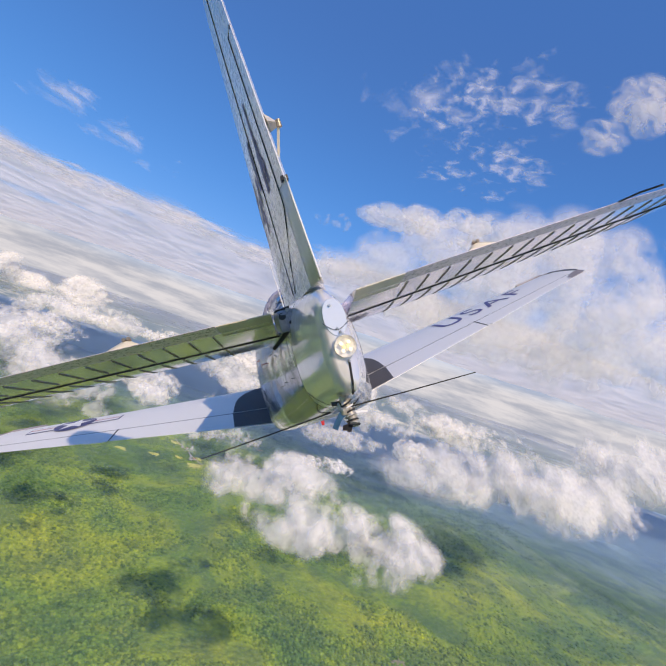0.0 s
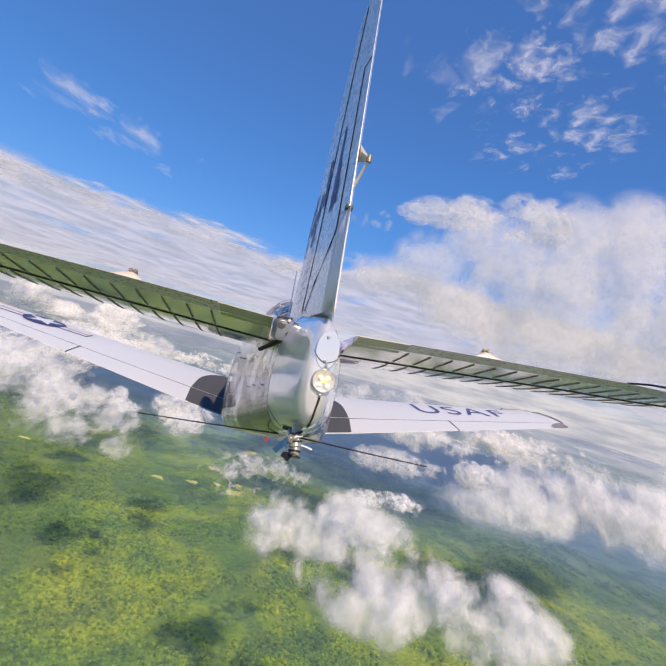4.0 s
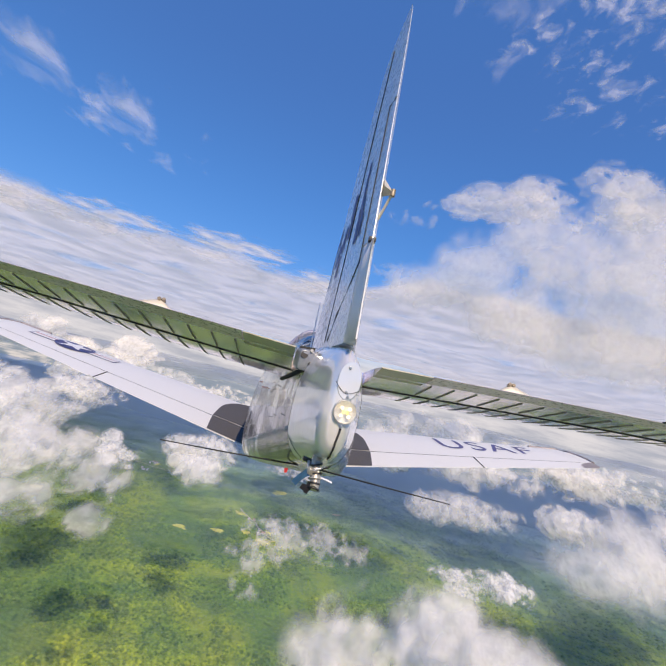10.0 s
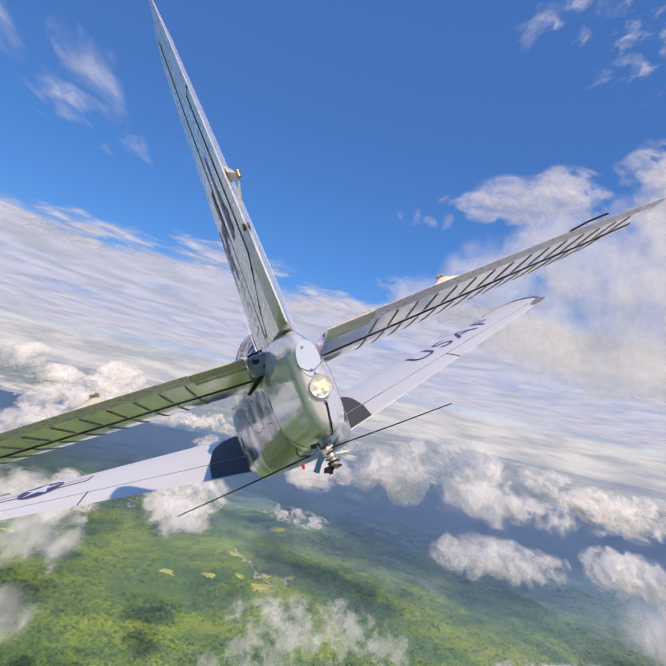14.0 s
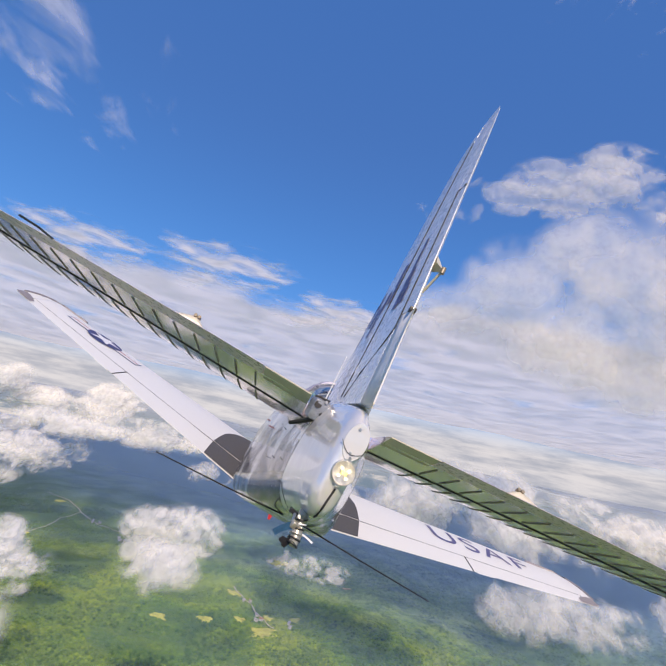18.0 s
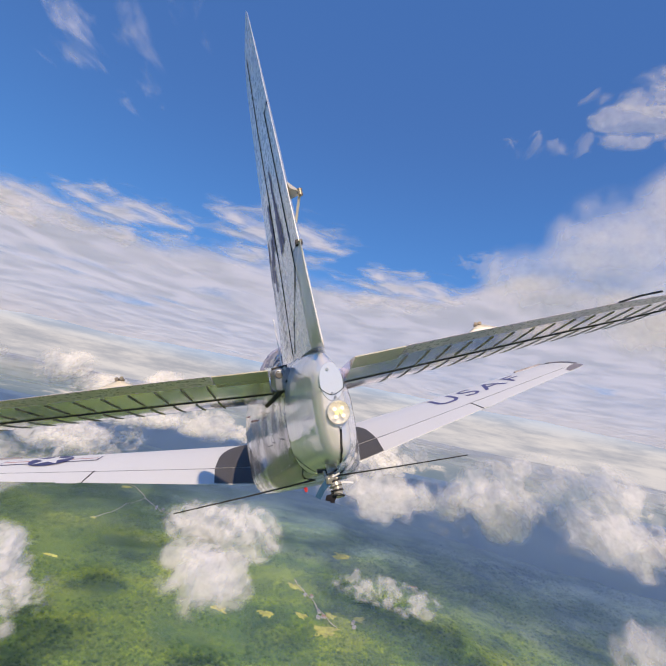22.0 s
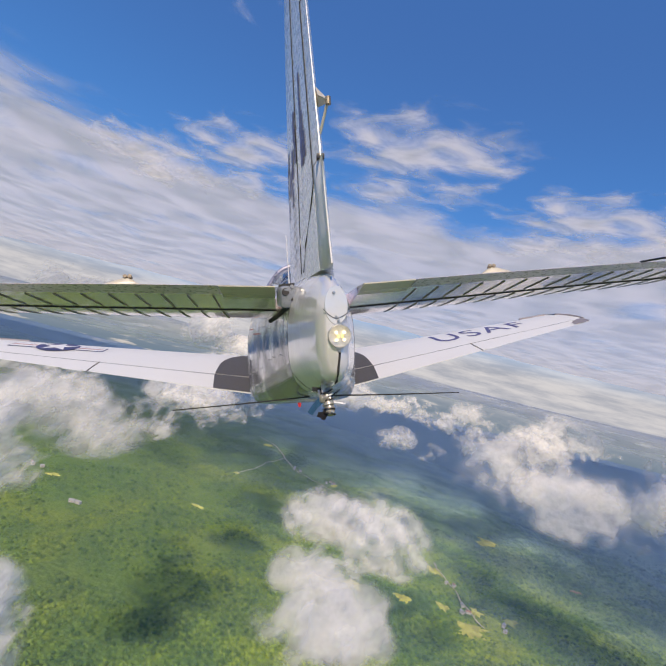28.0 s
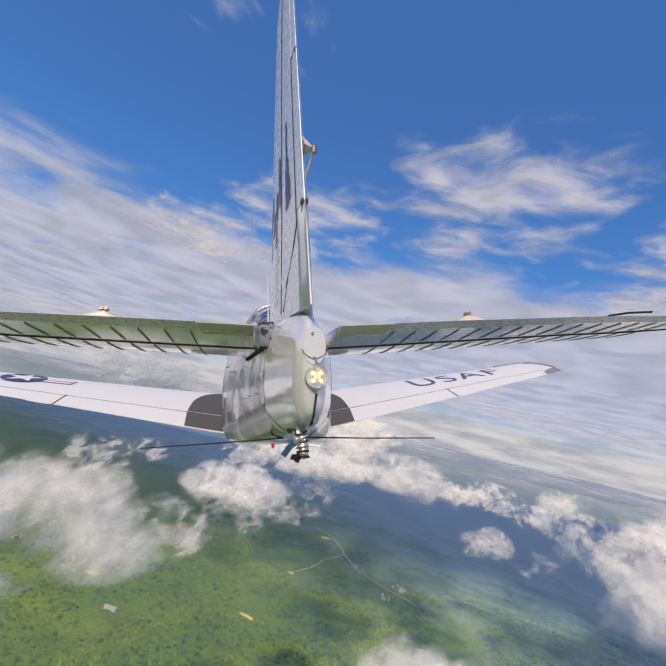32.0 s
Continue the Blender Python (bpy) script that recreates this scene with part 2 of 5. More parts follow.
def vapour_material(name, scale, most, through_share, colour=(0.935, 0.93, 0.925)):
    """Thin layers of cloud: as dense as the layer's own vapour, frayed by fine noise."""
    m, n, l, b = material(name)
    n.remove(b)
    c = coords(n)
    dense = n.new("ShaderNodeAttribute")
    dense.attribute_name = "vapour"
    torn = step_node(n, l, noise_node(n, l, c, scale, 4, 0.6), 0.30, 0.66, 0.70, 1.0)
    alpha = math_node(n, l, "MULTIPLY", math_node(n, l, "MULTIPLY", dense.outputs["Fac"], torn), most)
    d, tr, mx = n.new("ShaderNodeBsdfDiffuse"), n.new("ShaderNodeBsdfTranslucent"), n.new("ShaderNodeMixShader")
    clear, out = n.new("ShaderNodeBsdfTransparent"), n.new("ShaderNodeMixShader")
    for s in (d, tr):
        s.inputs["Color"].default_value = (*colour, 1)
    mx.inputs[0].default_value = through_share
    l.new(d.outputs[0], mx.inputs[1])
    l.new(tr.outputs[0], mx.inputs[2])
    l.new(alpha, out.inputs[0])
    l.new(clear.outputs[0], out.inputs[1])
    l.new(mx.outputs[0], out.inputs[2])
    l.new(out.outputs[0], n["Material Output"].inputs["Surface"])
    return m


M_VAPOUR = vapour_material("cloud_vapour", 0.10, 0.55, 0.30)
M_VAPOUR_HIGH = vapour_material("high_cloud_vapour", 0.03, 0.40, 0.45, (0.95, 0.915, 0.875))


def sheet_material(name, lo, hi, scale, stretch, cover, most=1.0, turn=0.0, tone_of=(0.94, 0.93, 0.93), detail=12):
    """A thin cloud sheet: gaps between the clouds are clear. cover gives the bias over the plan."""
    m, n, l, b = material(name)
    n.remove(b)
    c = coords(n)
    mp = n.new("ShaderNodeMapping")
    mp.inputs["Scale"].default_value = stretch
    mp.inputs["Rotation"].default_value = (0, 0, turn)
    l.new(c, mp.inputs[0])
    big = noise_node(n, l, mp.outputs[0], scale, detail, 0.55, 0.5)
    wide = noise_node(n, l, mp.outputs[0], scale * 0.22, 3, 0.5)
    total = math_node(n, l, "ADD", math_node(n, l, "MULTIPLY", big, 0.7), math_node(n, l, "MULTIPLY", wide, 0.45))
    total = math_node(n, l, "ADD", total, cover(n, l, c))
    alpha = step_node(n, l, total, lo, hi, 0.0, most)
    tone = step_node(n, l, noise_node(n, l, mp.outputs[0], scale * 1.7, min(8, detail), 0.55, 0.3), 0.35, 0.65, 0.55, 0.85)
    d, tr, mx = n.new("ShaderNodeBsdfDiffuse"), n.new("ShaderNodeBsdfTranslucent"), n.new("ShaderNodeMixShader")
    clear, out = n.new("ShaderNodeBsdfTransparent"), n.new("ShaderNodeMixShader")
    for s in (d, tr):
        s.inputs["Color"].default_value = (*tone_of, 1)
    l.new(tone, mx.inputs[0])
    l.new(d.outputs[0], mx.inputs[1])
    l.new(tr.outputs[0], mx.inputs[2])
    l.new(alpha, out.inputs[0])
    l.new(clear.outputs[0], out.inputs[1])
    l.new(mx.outputs[0], out.inputs[2])
    l.new(out.outputs[0], n["Material Output"].inputs["Surface"])
    return m


U = 25.0  # metres flown in a second


def high_cover(n, l, c):
    sep = n.new("ShaderNodeSeparateXYZ")
    l.new(c, sep.inputs[0])
    far = step_node(n, l, sep.outputs["Y"], 55 * U, 84 * U, -0.20, 0.27)
    left = math_node(n, l, "MULTIPLY", step_node(n, l, sep.outputs["X"], -44 * U, -18 * U, 0.34, 0.0), step_node(n, l, sep.outputs["Y"], 26 * U, 52 * U))
    right = math_node(n, l, "MULTIPLY", step_node(n, l, sep.outputs["X"], 10 * U, 17 * U, 0.0, 0.40), step_node(n, l, sep.outputs["Y"], 53 * U, 64 * U))
    return math_node(n, l, "MINIMUM", math_node(n, l, "ADD", far, math_node(n, l, "ADD", left, right)), 0.28)


def low_cover(n, l, c):
    sep = n.new("ShaderNodeSeparateXYZ")
    l.new(c, sep.inputs[0])
    side = math_node(n, l, "ABSOLUTE", math_node(n, l, "SUBTRACT", sep.outputs["X"], 2 * U))
    reach = math_node(n, l, "ADD", sep.outputs["Y"], math_node(n, l, "MULTIPLY", side, 1.1))
    return step_node(n, l, reach, 62 * U, 112 * U, -0.34, 0.14)


def rear_cover(n, l, c):
    sep = n.new("ShaderNodeSeparateXYZ")
    l.new(c, sep.inputs[0])
    return step_node(n, l, sep.outputs["Y"], -6 * U, -18 * U, -0.34, 0.2)


def wisp_cover(n, l, c):
    length = n.new("ShaderNodeVectorMath")
    length.operation = "LENGTH"
    l.new(c, length.inputs[0])
    return step_node(n, l, length.outputs["Value"], 2 * U, 10 * U, 0.03, -0.4)


def patch_cover(n, l, c):
    length = n.new("ShaderNodeVectorMath")
    length.operation = "LENGTH"
    l.new(c, length.inputs[0])
    return step_node(n, l, length.outputs["Value"], 3 * U, 11.5 * U, 0.06, -0.34)


M_HIGH = sheet_material("high_cloud_sheet", 0.55, 0.80, 0.0030, (1, 1, 1), high_cover, 0.80, tone_of=(0.88, 0.84, 0.78), detail=6)
M_LOW = sheet_material("low_cloud_sheet", 0.56, 0.70, 0.005, (1, 0.8, 1), low_cover, 0.5, tone_of=(0.72, 0.80, 0.92))

# unseen deck behind the flight, added to whiten light on the tail's underside
M_REAR = sheet_material("rear_bounce_sheet", 0.50, 0.66, 0.005, (1, 0.8, 1), rear_cover, 0.95, tone_of=(0.90, 0.90, 0.90), detail=6)
M_FLOC = sheet_material("broken_cloud_sheet", 0.57, 0.88, 0.045, (1.0, 0.8, 1), wisp_cover, 0.75, 0.4)
M_BROKEN = sheet_material("ragged_deck_edge", 0.50, 0.80, 0.018, (0.8, 1.0, 1), patch_cover, 0.85, 0.5, (0.88, 0.85, 0.80), 11)
M_WISP = sheet_material("wisp_sheet", 0.58, 0.84, 0.022, (1.0, 0.45, 1), wisp_cover, 0.55, 0.9)


def woods_colour(n, l, c):
    """Greens of the woods over the plan; haze is painted in as blue with distance."""
    patch = noise_node(n, l, c, 0.0035, 7, 0.62, 0.6)
    mid = noise_node(n, l, c, 0.014, 6, 0.65, 0.3)
    fleck = noise_node(n, l, c, 0.07, 5, 0.65)
    base = ramp(n, l, patch, [(0.30, (0.08, 0.18, 0.065)), (0.43, (0.15, 0.275, 0.06)), (0.54, (0.265, 0.375, 0.055)), (0.68, (0.39, 0.45, 0.06))])
    broad = noise_node(n, l, c, 0.0075, 5, 0.6, 0.5)
    base = blend(n, l, step_node(n, l, broad, 0.50, 0.58, 0.0, 0.5), base, (0.085, 0.165, 0.075))
    base = blend(n, l, step_node(n, l, mid, 0.42, 0.66, 0.0, 0.45), base, (0.085, 0.165, 0.07))
    base = blend(n, l, step_node(n, l, fleck, 0.50, 0.68, 0.0, 0.5), base, (0.055, 0.12, 0.06))
    base = blend(n, l, step_node(n, l, fleck, 0.46, 0.30, 0.0, 0.3), base, (0.36, 0.40, 0.12))
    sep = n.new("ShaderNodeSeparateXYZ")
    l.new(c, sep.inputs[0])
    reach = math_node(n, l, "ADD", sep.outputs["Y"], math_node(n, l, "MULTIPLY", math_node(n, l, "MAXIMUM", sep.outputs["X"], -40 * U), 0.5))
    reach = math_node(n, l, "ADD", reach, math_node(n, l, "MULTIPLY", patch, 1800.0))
    # western woods painted darker in place of thin cloud shade
    west_shade = step_node(n, l, math_node(n, l, "ADD", sep.outputs["X"], math_node(n, l, "MULTIPLY", mid, 300.0)), -1 * U, -14 * U, 0.0, 0.6)
    base = blend(n, l, west_shade, base, (0.11, 0.19, 0.04))
    # blue of the hazy distance, put into the woods' colour
    haze_blue = blend(n, l, step_node(n, l, broad, 0.42, 0.62), (0.27, 0.42, 0.47), (0.19, 0.33, 0.42))
    return blend(n, l, step_node(n, l, reach, 114 * U, 178 * U, 0.0, 0.92), base, haze_blue)


def haze_material():
    """Blue distance haze put into a thin flat sheet over the ground, denser in the distance."""
    m, n, l, b = material("ground_haze")
    n.remove(b)
    c = coords(n)
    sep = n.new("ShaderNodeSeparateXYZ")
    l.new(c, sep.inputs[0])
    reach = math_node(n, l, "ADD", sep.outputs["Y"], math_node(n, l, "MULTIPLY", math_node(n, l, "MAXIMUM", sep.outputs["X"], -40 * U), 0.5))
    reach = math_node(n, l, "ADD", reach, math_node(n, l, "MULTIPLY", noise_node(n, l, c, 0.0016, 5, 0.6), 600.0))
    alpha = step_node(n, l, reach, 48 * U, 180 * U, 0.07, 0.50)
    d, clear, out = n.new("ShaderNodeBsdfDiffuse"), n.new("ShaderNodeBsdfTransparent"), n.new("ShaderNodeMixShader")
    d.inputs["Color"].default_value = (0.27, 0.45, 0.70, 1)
    l.new(alpha, out.inputs[0])
    l.new(clear.outputs[0], out.inputs[1])
    l.new(d.outputs[0], out.inputs[2])
    l.new(out.outputs[0], n["Material Output"].inputs["Surface"])
    return m


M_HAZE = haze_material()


def ground_material():
    m, n, l, b = material("woodland")
    c = coords(n)
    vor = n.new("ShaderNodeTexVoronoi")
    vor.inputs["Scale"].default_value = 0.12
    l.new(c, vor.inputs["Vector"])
    # tree crowns painted light in the middle, with the shade between them dark
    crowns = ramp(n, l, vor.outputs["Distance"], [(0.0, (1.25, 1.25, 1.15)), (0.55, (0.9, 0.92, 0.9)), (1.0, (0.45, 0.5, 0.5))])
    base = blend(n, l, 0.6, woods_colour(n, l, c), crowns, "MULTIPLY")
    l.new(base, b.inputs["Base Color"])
    b.inputs["Roughness"].default_value = 0.95
    b.inputs["Specular IOR Level"].default_value = 0.1
    bump(n, l, b, vor.outputs["Distance"], 0.8, -3.0)
    return m


def crown_material():
    m, n, l, b = material("tree_crowns")
    c = coords(n)
    geo = n.new("ShaderNodeNewGeometry")
    shade = ramp(n, l, geo.outputs["Random Per Island"], [(0.0, (0.46, 0.55, 0.56)), (0.5, (0.92, 0.97, 0.95)), (1.0, (1.36, 1.28, 1.0))])
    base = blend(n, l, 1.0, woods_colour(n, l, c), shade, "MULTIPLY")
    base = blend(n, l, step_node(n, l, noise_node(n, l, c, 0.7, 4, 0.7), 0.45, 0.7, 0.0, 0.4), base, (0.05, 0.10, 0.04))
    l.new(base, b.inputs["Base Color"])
    b.inputs["Roughness"].default_value, b.inputs["Specular IOR Level"].default_value = 0.9, 0.1
    return m


M_CROWN = crown_material()
M_FIELD = plain("dry_grass", (0.50, 0.50, 0.12), 0.95, 0, 0.35, 0.06)
M_EARTH = plain("bare_red_earth", (0.48, 0.26, 0.15), 0.95, 0, 0.3, 0.08)
M_TRACK = plain("pale_dirt_track", (0.50, 0.46, 0.30), 0.95, 0, 0.3, 0.2)
M_POND = plain("murky_pond_water", (0.22, 0.22, 0.12), 0.08, 0, 0.2, 0.05)
M_HOUSE = plain("pale_house_wall", (0.55, 0.52, 0.46), 0.8, 0, 0.15, 0.6)
M_ROOF = plain("tin_roof", (0.42, 0.41, 0.41), 0.5, 0.2, 0.25, 0.5)
M_RUST = plain("rusty_roof", (0.40, 0.22, 0.15), 0.7, 0.1, 0.3, 0.5)
M_GROUND = ground_material()


# ---- mesh helpers ----
def mesh_of(name, bm, mat, smooth=True):
    me = bpy.data.meshes.new(name)
    bm.to_mesh(me)
    bm.free()
    me.materials.append(mat)
    if smooth:
        for f in me.polygons:
            f.use_smooth = True
        me.set_sharp_from_angle(angle=radians(38))
    return me


def part(name, bm, mat, parent, label="", smooth=True):
    """Links a bmesh as one mesh object under a thing or under a part."""
    ob = new(name, mesh_of(name, bm, mat, smooth))
    ob.parent = parent
    if label:
        tagged(ob, label)
    return ob


def loft(rings, close=True, caps=True):
    """A skin over rings of points; each ring has the same count."""
    bm = bmesh.new()
    rows = [[bm.verts.new(p) for p in ring] for ring in rings]
    n = len(rings[0])
    for a, b in zip(rows, rows[1:]):
        for i in range(n if close else n - 1):
            j = (i + 1) % n
            bm.faces.new((a[i], a[j], b[j], b[i]))
    if caps and close:
        bm.faces.new(rows[0])
        bm.faces.new(rows[-1])
    bmesh.ops.recalc_face_normals(bm, faces=bm.faces)
    return bm


def tube(points, radius, sides=8, taper=None):
    pts = [Vector(p) for p in points]
    rings = []
    for i, p in enumerate(pts):
        d = (pts[min(i + 1, len(pts) - 1)] - pts[max(i - 1, 0)]).normalized()
        a = d.orthogonal().normalized()
        b = d.cross(a)
        r = radius if taper is None else radius + (taper - radius) * i / (len(pts) - 1)
        rings.append([p + (a * math.cos(t) + b * math.sin(t)) * r for t in (2 * math.pi * k / sides for k in range(sides))])
    return loft(rings)


def strip(points, width, up, thick=0.003):
    """A thin raised or inlaid line along points, width across, lying on a surface whose normal is up."""
    up = Vector(up).normalized()
    pts = [Vector(p) for p in points]
    rings = []
    for i, p in enumerate(pts):
        d = (pts[min(i + 1, len(pts) - 1)] - pts[max(i - 1, 0)]).normalized()
        s = d.cross(up).normalized() * width / 2
        rings.append([p - s, p + s, p + s + up * thick, p - s + up * thick])
    return loft(rings)


def bevelled_box(size, bevel=0.01, segments=2):
    bm = bmesh.new()
    bmesh.ops.create_cube(bm, size=1.0)
    bmesh.ops.scale(bm, vec=size, verts=bm.verts)
    bmesh.ops.bevel(bm, geom=list(bm.edges), offset=bevel, segments=segments, profile=0.7, affect="EDGES")
    return bm


def moved(bm, m):
    bmesh.ops.transform(bm, matrix=m, verts=bm.verts)
    return bm


def disc(radius, depth, segments=24, bevel=0.0):
    bm = bmesh.new()
    bmesh.ops.create_cone(bm, cap_ends=True, segments=segments, radius1=radius, radius2=radius - bevel, depth=depth)
    return bm


def lerp(a, b, t):
    return a + (b - a) * t


def table(rows, x):
    """Values between the rows of a table whose first column is x."""
    if x <= rows[0][0]:
        return rows[0][1:]
    for a, b in zip(rows, rows[1:]):
        if x <= b[0]:
            t = (x - a[0]) / (b[0] - a[0])
            return tuple(lerp(p, q, t) for p, q in zip(a[1:], b[1:]))
    return rows[-1][1:]


# ---- ground and sky ----
GROUND_Z = -22 * U


def fade_noise(p, seed):
    """Smooth lattice noise, 0 to 1, for an array of points."""
    i = np.floor(p).astype(np.int64)
    f = p - i
    f = f * f * (3 - 2 * f)
    total = np.zeros(len(p))
    for corner in range(8):
        o = np.array([corner & 1, corner >> 1 & 1, corner >> 2 & 1])
        h = (i + o) @ np.array([374761393, 668265263, 1274126177]) + seed * 974711
        h = (h ^ (h >> 13)) * 1103515245 & 0x7FFFFFFF
        h = (h ^ (h >> 16)) & 0xFFFF
        w = np.prod(np.where(o == 1, f, 1 - f), axis=1)
        total += w * h / 65535.0
    return total


def fractal(p, seed, octaves=4):
    total, amp, norm = np.zeros(len(p)), 1.0, 0.0
    for k in range(octaves):
        total += amp * fade_noise(p * 2**k, seed + k)
        norm += amp
        amp *= 0.5
    return total / norm


def array_mesh(name, verts, faces, mat, smooth=False):
    """A mesh from numpy arrays of points and of faces with one count of corners."""
    me = bpy.data.meshes.new(name)
    k = faces.shape[1]
    me.vertices.add(len(verts))
    me.vertices.foreach_set("co", verts.astype(np.float32).ravel())
    me.loops.add(faces.size)
    me.loops.foreach_set("vertex_index", faces.astype(np.int32).ravel())
    me.polygons.add(len(faces))
    me.polygons.foreach_set("loop_start", np.arange(0, faces.size, k, dtype=np.int32))
    me.polygons.foreach_set("use_smooth", np.full(len(faces), smooth, dtype=bool))
    me.update(calc_edges=True)
    me.validate()
    me.materials.append(mat)
    return me


def hills(x, y):
    p = np.stack([x / 900, y / 900, np.zeros_like(x)], 1)
    q = np.stack([x / 170, y / 170, np.ones_like(x)], 1)
    near = 1 / (1 + (np.hypot(x, y - 1300) / 1500) ** 4)
    return ((fractal(p, 5, 3) - 0.5) * 90 + (fractal(q, 9, 3) - 0.5) * 16) * near


def build_ground():
    s = np.linspace(-1, 1, 261)
    gx = np.sign(s) * (np.abs(s) * 0.25 + np.abs(s) ** 3 * 0.75) * 7000
    X, Y = np.meshgrid(gx, gx + 1400)
    x, y = X.ravel(), Y.ravel()
    v = np.stack([x, y, GROUND_Z + hills(x, y)], 1)
    n = len(s)
    i = (np.arange(n - 1)[:, None] * n + np.arange(n - 1)[None]).ravel()
    f = np.stack([i, i + 1, i + n + 1, i + n], 1)
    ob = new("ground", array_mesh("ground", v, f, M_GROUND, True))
    tagged(ob, "rolling green woodland with yellow-green clearings far below", "ground", kind="structure")


build_ground()


def cloud_sheet(name, mat, size, x, y, z, wave, label, steps=40, lumps=0.0):
    bm = bmesh.new()
    bmesh.ops.create_grid(bm, x_segments=steps, y_segments=steps, size=size)
    for v in bm.verts:
        at = Vector((v.co.x + x, v.co.y + y, 300))
        v.co.z = wave * noise.noise(at / 900) + lumps * (noise.noise(at / 210) + 0.5 * noise.noise(at / 95))
    if not x:
        bmesh.ops.translate(bm, vec=(0, y, 0), verts=bm.verts)
        y = 0
    ob = new(name, mesh_of(name, bm, mat))
    ob.location = (x, y, z)
    tagged(ob, label, "cloud", kind="stuff")


cloud_sheet("high_cloud_layer", M_HIGH, 5200, 0, 1500, 13.5 * U, 30, "broken white cloud layer with wispy edges in blue sky", 170, 10)
cloud_sheet("low_cloud_layer", M_LOW, 5200, 0, 1500, -4.5 * U, 30, "far flat white cloud deck near the horizon")
cloud_sheet("low_cloud_layer", M_REAR, 2200, 0, -2100, -6.5 * U, 30, "unseen broken white deck added behind the flight to whiten light from below")
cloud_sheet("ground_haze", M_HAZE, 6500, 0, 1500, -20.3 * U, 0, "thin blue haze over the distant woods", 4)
for wx, wy, wz in ((-7, 32, 8.5), (-10, 30, 8.8), (8.5, 27, 16), (-14, 44, 13.5)):
    cloud_sheet("wispy_cloud", M_WISP, 12 * U, wx * U, wy * U, wz * U, 20, "thin streaky white wisps of cloud", 12)
for wx, wy, wz in ((9.5, 19, 13.2), (13, 25, 13.6), (12, 30, 20.0)):
    cloud_sheet("broken_cloud", M_FLOC, 12 * U, wx * U, wy * U, wz * U, 20, "broken flecks of white cloud in blue sky", 12)
for wx, wy, wz in ((-5, 53, 8.6), (-17, 57, 9.6), (5, 60, 9.0), (-28, 60, 10.6)):
    cloud_sheet("ragged_cloud", M_BROKEN, 12 * U, wx * U, wy * U, wz * U, 25, "ragged grey-white cloud edge with blue gaps", 24)


def build_cloud(heaps, soft, full, label, group, seed, layers=10):
    """A cumulus: a cloud of vapour in thin layers across the sunlight, each cut ragged by billowing noise.
    Heaps: place, width, depth, height in seconds of flight."""
    rows = np.array(heaps) * U
    c, half = rows[:, :3], rows[:, 3:] / 2
    half *= (1.35, 1.35, 1.35) if soft else (1.02, 1.02, 1.12)
    origin = c.mean(0)
    c = c - origin
    across = Vector((-0.25, -0.95, 0.12)).normalized() if group == HIGH else SUN
    side = across.cross(Vector((0, 0, 1))).normalized()
    axes = np.array([side, across.cross(side).normalized(), across])
    lo, hi = (c - half * 1.3).min(0), (c + half * 1.3).max(0)
    box = np.array([(x, y, z) for x in (lo[0], hi[0]) for y in (lo[1], hi[1]) for z in (lo[2], hi[2])]) @ axes.T
    lo, hi = box.min(0), box.max(0)
    fine = float(np.median(half.min(1)))
    cell = max(fine / 9, (hi[0] - lo[0]) / 110)
    nu, nv = int((hi[0] - lo[0]) / cell) + 2, int((hi[1] - lo[1]) / cell) + 2
    gu, gv, gw = np.meshgrid(np.linspace(lo[0], hi[0], nu), np.linspace(lo[1], hi[1], nv), np.linspace(lo[2], hi[2], layers + 2)[1:-1], indexing="ij")
    p = np.stack([gu.transpose(2, 0, 1).ravel(), gv.transpose(2, 0, 1).ravel(), gw.transpose(2, 0, 1).ravel()], 1) @ axes
    gap = (hi[2] - lo[2]) / (layers + 1)
    p = p + axes[2] * ((fractal(p / (fine * 1.2) + 33, seed + 7, 2) - 0.5) * gap * 0.55)[:, None]
    shape = np.full(len(p), -9.0)
    for centre, size in zip(c, half):
        q = (p - centre) / size
        q[:, 2] *= np.where(q[:, 2] < 0, 1.35, 1.0)
        shape = np.maximum(shape, 1 - np.linalg.norm(q, axis=1))
    swirl = np.stack([fractal(p / (fine * 1.1) + 20 + 9 * k, seed + k, 3) for k in range(3)], 1) - 0.5
    near = shape > -0.5
    wave, grain = np.zeros(len(p)), np.zeros(len(p))
    at = (p + swirl * fine * 0.9)[near]
    wave[near] = fractal(at / (fine * (0.95 if soft else 1.4)) + 50, seed + 11, 4) - 0.5
    grain[near] = np.abs(fractal(at / (fine * 0.42) + 80, seed + 17, 3) - 0.5)
    torn = np.zeros(len(p))
    torn[near] = fractal(at / (fine * 0.5) + 120, seed + 23, 3) - 0.5
    total = shape * (0.7 if soft else 0.9) + wave * (3.8 if soft else 2.9) + torn * (0.0 if soft else 0.7 if group == HIGH else 1.7) - grain * 1.0 + (0.08 if soft else 0.5 if full else 0.19)
    dense = np.clip(total / 0.7, 0, 1)
    dense = dense * dense * (3 - 2 * dense) * (0.6 if soft else 1.0) * np.clip((shape + 0.3) * 6, 0, 1)
    slope = np.gradient((shape * 1.15 + wave * 2.6).reshape(layers, nu, nv), gap, (hi[0] - lo[0]) / (nu - 1), (hi[1] - lo[1]) / (nv - 1))
    out = -np.stack([slope[1].ravel(), slope[2].ravel(), slope[0].ravel()], 1) @ axes
    out /= np.linalg.norm(out, axis=1, keepdims=True) + 1e-9
    normal = out * (0.22 if group == HIGH else 0.55) + axes[2] * 0.6 + np.array((0, 0, 0.12))
